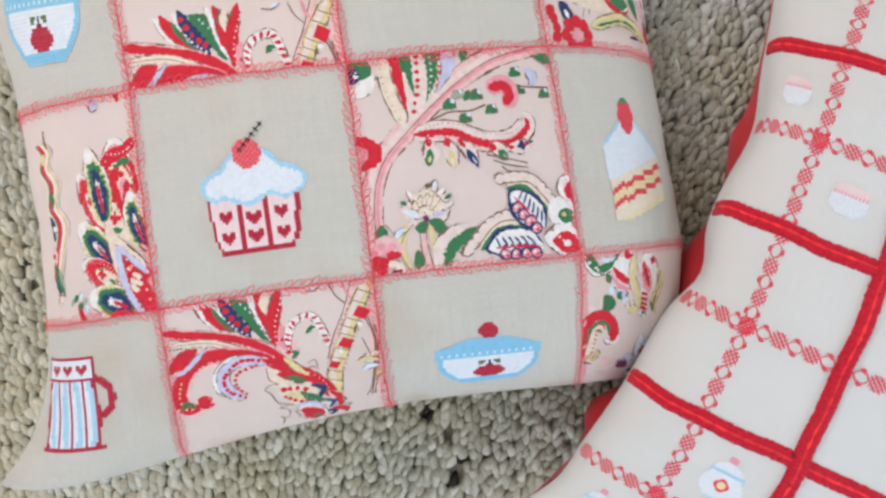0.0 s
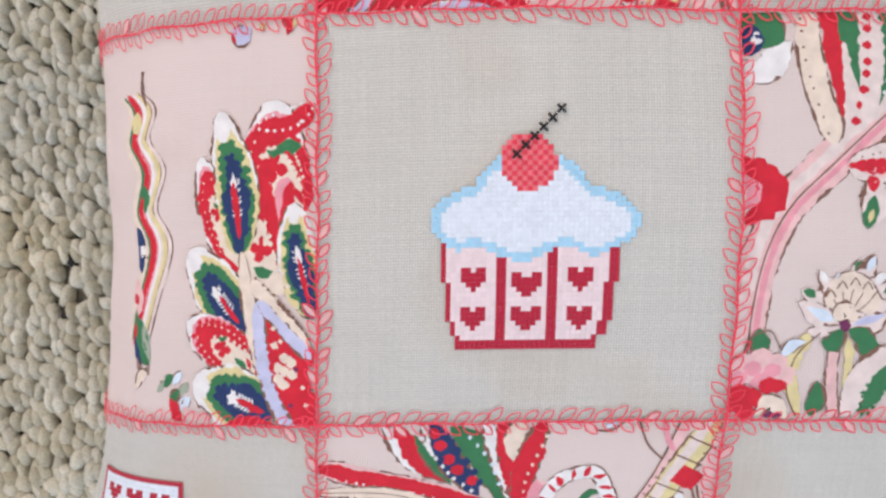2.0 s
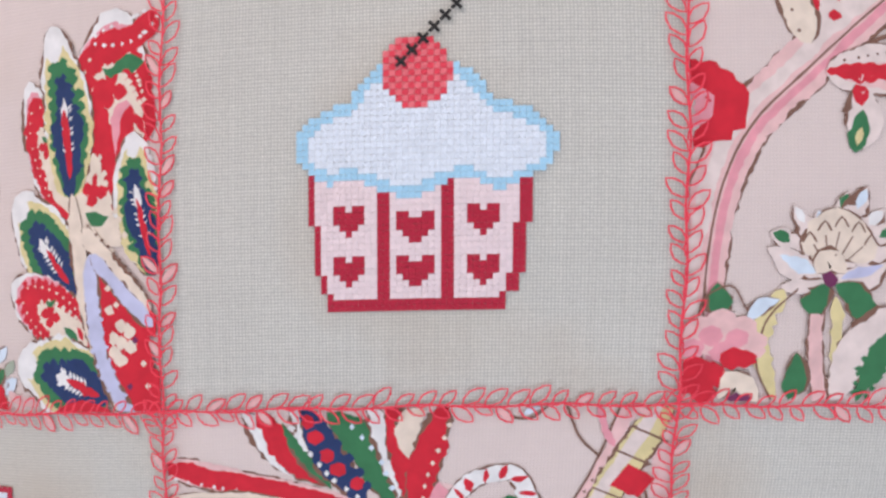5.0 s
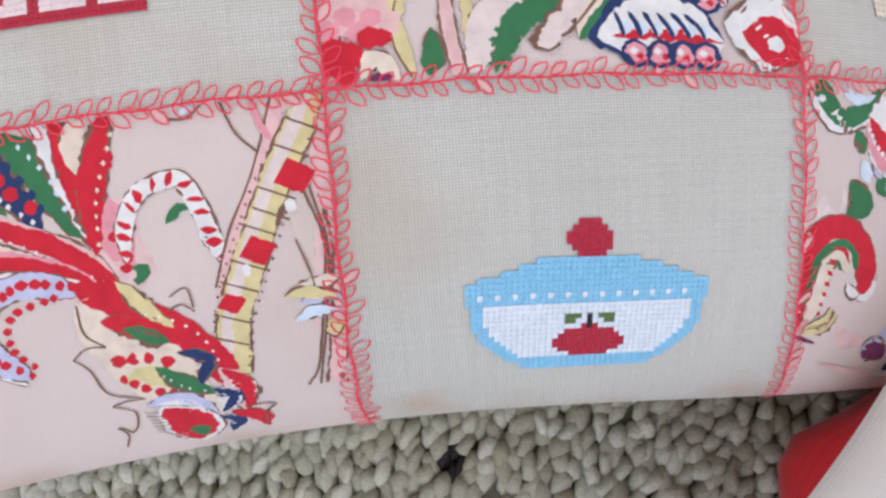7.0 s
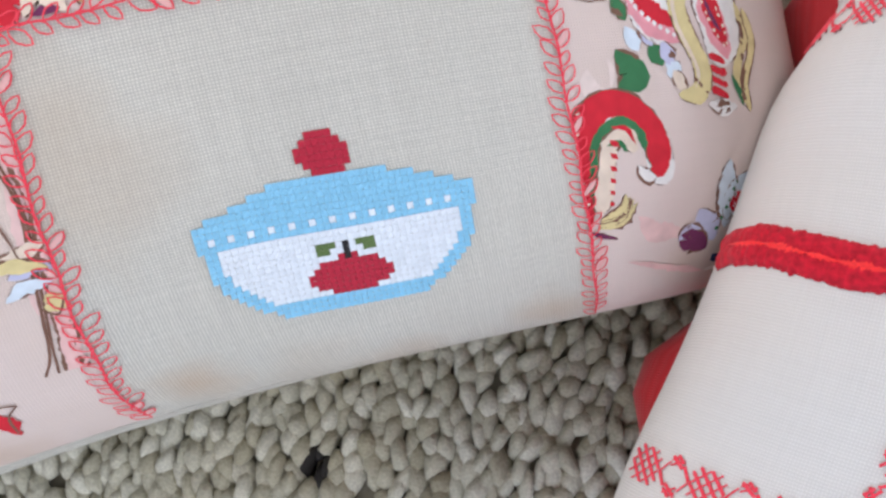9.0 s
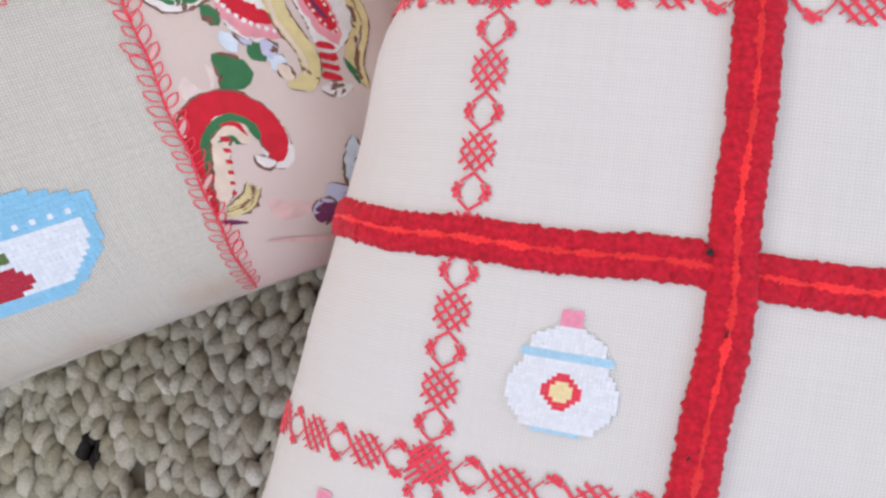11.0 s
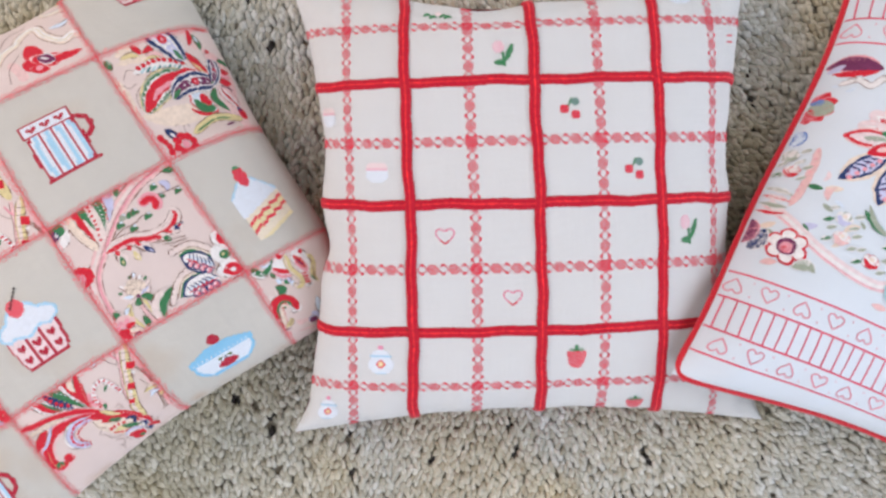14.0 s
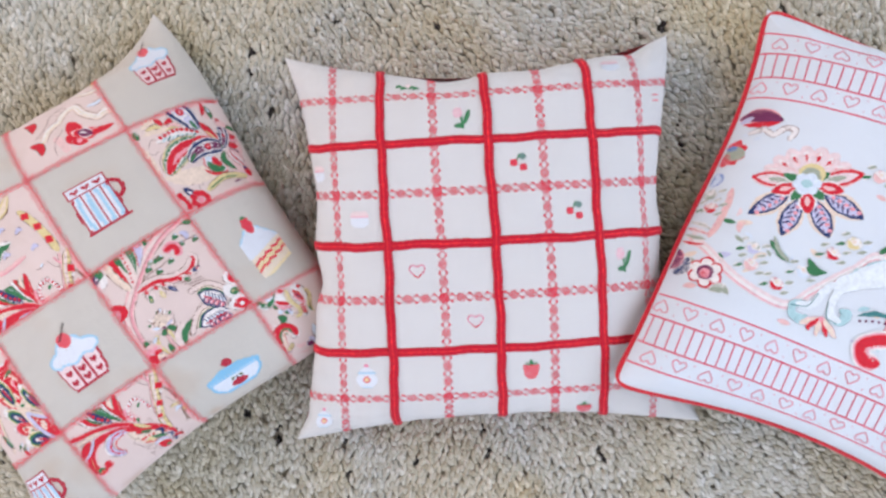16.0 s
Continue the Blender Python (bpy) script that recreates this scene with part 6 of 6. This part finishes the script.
    for cx, cy, m in ((-150, 56, "lilac"), (-117, 84, "red"), (-79, 33, "red"), (-66, 15, "gold"), (-73, -61, "rose"), (-214, 8, "grey"), (-206, 24, "red"),
                      (-98, 62, "mist"), (-146, 74, "rose"), (20, -80, "red"), (40, 90, "lilac"), (160, 70, "red"), (-30, -20, "rose"), (-20, -90, "lilac")):
        for t in range(0, 360, 72):
            g.leaf(I["white"], [(cx, cy), (cx + 8 * math.cos(radians(t)), cy + 7 * math.sin(radians(t)))], 7, I["grey" if m == "lilac" else m], 0.7, "drop")
        g.blade(I[m], [(cx - 6, cy - 1), (cx, cy + 4), (cx + 7, cy + 2)], 5, "oval").dot(I["cream"], cx, cy - 2, 4)
        for t in (35, 150, 215, 330):
            x, y = cx + 13 * math.cos(radians(t)), cy + 11 * math.sin(radians(t))
            g.leaf(I["green" if t == 150 else "grey"], [(x - 4, y + 2), (x + 4, y - 3)], 3.4, I["white"], 0.6)
    g.blade(I["green"], [(-138, 42), (-126, 52), (-112, 58)], 6).blade(I["green"], [(-98, 46), (-88, 56), (-76, 54)], 8).blade(I["green"], [(-34, 4), (-40, 16)], 6)
    body = [(-70, 70), (-52, 50), (-28, 28), (10, 14)]
    g.blade(I["aqua"], body, 26, "grow").blade(I["pale"], body, 23, "grow").blade(I["pale"], [(-66, 66), (-40, 46), (10, 20)], 18, "soft")
    for c in ([(-64, 60), (-73, 75), (-78, 91), (-94, 96), (-92, 107), (-80, 108), (-80, 102)], [(-58, 60), (-61, 80), (-57, 95), (-46, 97), (-44, 87), (-52, 85)]):
        g.blade(I["teal"], c[2:], 6.6, "soft").blade(I["aqua"], c, 9.5, "grow").blade(I["pale"], [(x + 0.6, y - 0.6) for x, y in c[:4]], 8, "soft").outline(I["teal"], [(x - 3.2, y + 2.4) for x, y in c[1:4]], 0.9, False)
    for k in range(5):
        g.leaf(I["red" if k % 2 else "cream"], [(-64, 99), (-64 + 9 * (k - 2), 112), (-62 + 9 * (k - 2), 119 - 3 * abs(k - 2))], 5, I["rose"], 0.7)
    g.dot(I["pink"], -64, 101, 6)
    pais = [(8, 92), (-8, 100), (-18, 110), (-10, 122), (6, 120)]
    g.blade(I["white"], pais, 19, "soft").blade(I["pink"], pais, 15, "soft").blade(I["red"], pais, 11, "soft").dots(I["white"], [(-4, 104), (-13, 112), (-2, 119)], 2, 8)
    g.blade(I["teal"], [(-34, 84), (-20, 76), (0, 72)], 5).dots(I["dusk"], [(-30, 88), (-14, 82), (0, 80)], 3, 6)
    g.blade(I["green"], [(-97, 56), (-88, 60), (-77, 54)], 5.5).blade(I["grey"], [(-136, 36), (-126, 50), (-112, 58)], 5)
    g.build("floral_print", piped_front, "pastel floral print with red and navy blossoms")


T["pinkline"] = thread("pale_rose_line_thread", (0.74, 0.26, 0.32))
piping()
border(-1)
border(1)
print_garden()

# ---- the carpet: looped pile on a dark backing ----
box("floor", (-2.5, -2.5, -0.12), (2.5, 2.5, -0.0105), BACKING)


def carpet_material():
    m = bpy.data.materials.new("berber_wool")
    m.use_nodes = True
    n, l = m.node_tree.nodes, m.node_tree.links
    b = n["Principled BSDF"]
    b.inputs["Roughness"].default_value = 0.95
    b.inputs["Specular IOR Level"].default_value = 0.15
    b.inputs["Sheen Weight"].default_value = 0.15
    g = n.new("ShaderNodeNewGeometry")
    co = n.new("ShaderNodeTexCoord")
    ramp = n.new("ShaderNodeValToRGB")
    e = ramp.color_ramp.elements
    e[0].position, e[0].color = 0.0, (0.384, 0.340, 0.240, 1)
    e[1].position, e[1].color = 1.0, (0.658, 0.624, 0.517, 1)
    for at, colour in ((0.12, (0.448, 0.408, 0.306, 1)), (0.5, (0.507, 0.473, 0.366, 1)), (0.85, (0.567, 0.528, 0.424, 1))):
        k = e.new(at)
        k.color = colour
    l.new(g.outputs["Random Per Island"], ramp.inputs[0])
    big = n.new("ShaderNodeTexNoise")
    big.inputs["Scale"].default_value, big.inputs["Detail"].default_value = 5.0, 3
    l.new(co.outputs["Object"], big.inputs["Vector"])
    fine = n.new("ShaderNodeTexNoise")
    fine.inputs["Scale"].default_value, fine.inputs["Detail"].default_value = 900, 4
    l.new(co.outputs["Object"], fine.inputs["Vector"])
    out = ramp.outputs[0]
    for src, amount in ((big.outputs[0], 0.20), (fine.outputs[0], 0.38)):
        h, mp = n.new("ShaderNodeHueSaturation"), n.new("ShaderNodeMapRange")
        mp.inputs[3].default_value, mp.inputs[4].default_value = 1 - amount, 1 + amount
        l.new(src, mp.inputs[0])
        l.new(mp.outputs[0], h.inputs["Value"])
        l.new(out, h.inputs["Color"])
        out = h.outputs[0]
    # random cool patches: uneven wool tone, with bluish light put into the colour
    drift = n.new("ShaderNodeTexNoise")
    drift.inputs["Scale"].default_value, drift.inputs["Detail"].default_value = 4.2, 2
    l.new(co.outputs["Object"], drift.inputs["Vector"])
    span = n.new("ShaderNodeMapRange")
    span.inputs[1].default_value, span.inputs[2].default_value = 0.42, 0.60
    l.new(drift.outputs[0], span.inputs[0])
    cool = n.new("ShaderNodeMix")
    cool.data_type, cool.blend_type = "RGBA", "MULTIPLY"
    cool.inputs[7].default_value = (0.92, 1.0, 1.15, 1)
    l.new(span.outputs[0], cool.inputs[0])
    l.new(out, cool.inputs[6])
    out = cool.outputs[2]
    warm, wide, tan = n.new("ShaderNodeTexNoise"), n.new("ShaderNodeMapRange"), n.new("ShaderNodeMix")
    warm.inputs["Scale"].default_value, warm.inputs["Detail"].default_value = 6.5, 3
    wide.inputs[1].default_value, wide.inputs[2].default_value = 0.48, 0.66
    tan.data_type, tan.blend_type = "RGBA", "MULTIPLY"
    tan.inputs[7].default_value = (0.97, 0.90, 0.76, 1)
    l.new(co.outputs["Object"], warm.inputs["Vector"])
    l.new(warm.outputs[0], wide.inputs[0])
    l.new(wide.outputs[0], tan.inputs[0])
    l.new(out, tan.inputs[6])
    out = tan.outputs[2]
    l.new(out, b.inputs["Base Color"])
    bump = n.new("ShaderNodeBump")
    bump.inputs["Strength"].default_value, bump.inputs["Distance"].default_value = 0.55, 0.0010
    l.new(fine.outputs[0], bump.inputs["Height"])
    l.new(bump.outputs[0], b.inputs["Normal"])
    return m


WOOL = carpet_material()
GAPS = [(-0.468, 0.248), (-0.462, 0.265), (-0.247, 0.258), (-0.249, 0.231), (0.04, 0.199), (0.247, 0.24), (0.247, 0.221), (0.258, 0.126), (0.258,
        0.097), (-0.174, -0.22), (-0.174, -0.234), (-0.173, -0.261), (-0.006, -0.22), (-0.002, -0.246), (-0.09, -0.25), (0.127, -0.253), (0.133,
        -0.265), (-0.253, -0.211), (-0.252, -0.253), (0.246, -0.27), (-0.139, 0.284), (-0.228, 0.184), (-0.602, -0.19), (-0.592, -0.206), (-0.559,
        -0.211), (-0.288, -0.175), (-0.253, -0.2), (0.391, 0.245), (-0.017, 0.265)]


def pile(x0, x1, y0, y1, dx, dy, rings, seed, keep):
    rng = np.random.default_rng(seed)
    nx, ny = int((x1 - x0) / dx), int((y1 - y0) / dy)
    i, j = np.meshgrid(np.arange(nx), np.arange(ny))
    x = (x0 + (i + 0.5 * (j % 2)) * dx).ravel() + rng.normal(0, dx * 0.16, nx * ny)
    y = (y0 + j * dy).ravel() + rng.normal(0, dy * 0.2, nx * ny)
    ok = keep(x, y, rng)
    x, y = x[ok], y[ok]
    n = len(x)
    turn = radians(112) + rng.normal(0, 0.30, n) + 0.5 * np.sin(7 * x + 3 * y)
    long, wide = dy * rng.uniform(0.85, 1.15, n), dx * rng.uniform(0.48, 0.64, n)
    tall = 0.0062 * rng.uniform(0.75, 1.25, n)
    ang = np.arange(8) * math.pi / 4
    ring = [(1.0, 0.0), (0.93, 0.55), (0.55, 0.93)][:rings]
    tmpl = [(r * math.cos(t), r * math.sin(t), z) for r, z in ring for t in ang] + [(0, 0, 1.0)]
    tmpl = np.array(tmpl)
    lean = rng.normal(0, 0.25, (n, 2))
    px = tmpl[None, :, 0] * long[:, None] + lean[:, :1] * tmpl[None, :, 2] * 0.004
    py = tmpl[None, :, 1] * wide[:, None] * (1 + 0.25 * np.sin(3 * tmpl[None, :, 0] + rng.uniform(0, 6, n)[:, None])) + lean[:, 1:] * tmpl[None, :, 2] * 0.004
    lump = 1 + rng.normal(0, 0.05, px.shape)
    px, py = px * lump, py * lump
    c, s = np.cos(turn)[:, None], np.sin(turn)[:, None]
    v = np.stack([x[:, None] + px * c - py * s, y[:, None] + px * s + py * c, -0.0078 + tmpl[None, :, 2] * tall[:, None]], -1)
    k = len(tmpl)
    one = [(r * 8 + t, r * 8 + (t + 1) % 8, (r + 1) * 8 + (t + 1) % 8, (r + 1) * 8 + t) for r in range(rings - 1) for t in range(8)]
    quads = (np.arange(n)[:, None, None] * k + np.array(one)[None]).reshape(-1, 4)
    tip = [((rings - 1) * 8 + t, (rings - 1) * 8 + (t + 1) % 8, rings * 8) for t in range(8)]
    tris = (np.arange(n)[:, None, None] * k + np.array(tip)[None]).reshape(-1, 3)
    return v.reshape(-1, 3), quads.tolist() + tris.tolist()


def covered(x, y, shrink):
    hidden = np.zeros(len(x), bool)
    for c in (patch, check, piped):
        o, t = c.m.translation, c.m.to_euler().z
        dx, dy = x - o.x, y - o.y
        a, b = dx * math.cos(t) + dy * math.sin(t), -dx * math.sin(t) + dy * math.cos(t)
        hidden |= (np.abs(a) < shrink) & (np.abs(b) < shrink)
    return hidden


def keep_near(x, y, rng):
    ok = ~covered(x, y, 0.135)
    for gx, gy in GAPS:
        d = np.hypot((x - gx) * 1.5, y - gy)
        ok &= d > 0.0070 * rng.uniform(0.6, 1.2, len(x))
    seams = np.abs(((x + 0.02 * np.sin(9 * y) + 0.186) % 0.106) - 0.053) > 0.0495
    ok &= ~(seams & (rng.random(len(x)) < 0.10))
    return ok


v, f = pile(-0.80, 0.80, -0.46, 0.46, 0.0061, 0.0060, 3, 5, keep_near)
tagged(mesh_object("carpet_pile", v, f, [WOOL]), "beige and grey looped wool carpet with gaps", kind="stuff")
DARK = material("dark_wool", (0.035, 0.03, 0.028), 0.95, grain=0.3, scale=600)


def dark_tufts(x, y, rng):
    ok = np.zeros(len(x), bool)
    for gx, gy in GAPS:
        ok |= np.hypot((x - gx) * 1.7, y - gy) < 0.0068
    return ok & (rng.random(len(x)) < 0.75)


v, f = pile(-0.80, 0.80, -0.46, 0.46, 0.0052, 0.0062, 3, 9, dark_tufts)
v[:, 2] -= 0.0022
tagged(mesh_object("carpet_tufts", v, f, [DARK]), "dark tufts in the gaps of the carpet pile", kind="stuff")
v, f = pile(-2.5, 2.5, -2.5, 2.5, 0.0175, 0.0165, 1, 6, lambda x, y, rng: (np.abs(x) > 0.79) | (np.abs(y) > 0.45))
v[:, 2] = -0.0112 + (v[:, 2] + 0.0078) * 1.5
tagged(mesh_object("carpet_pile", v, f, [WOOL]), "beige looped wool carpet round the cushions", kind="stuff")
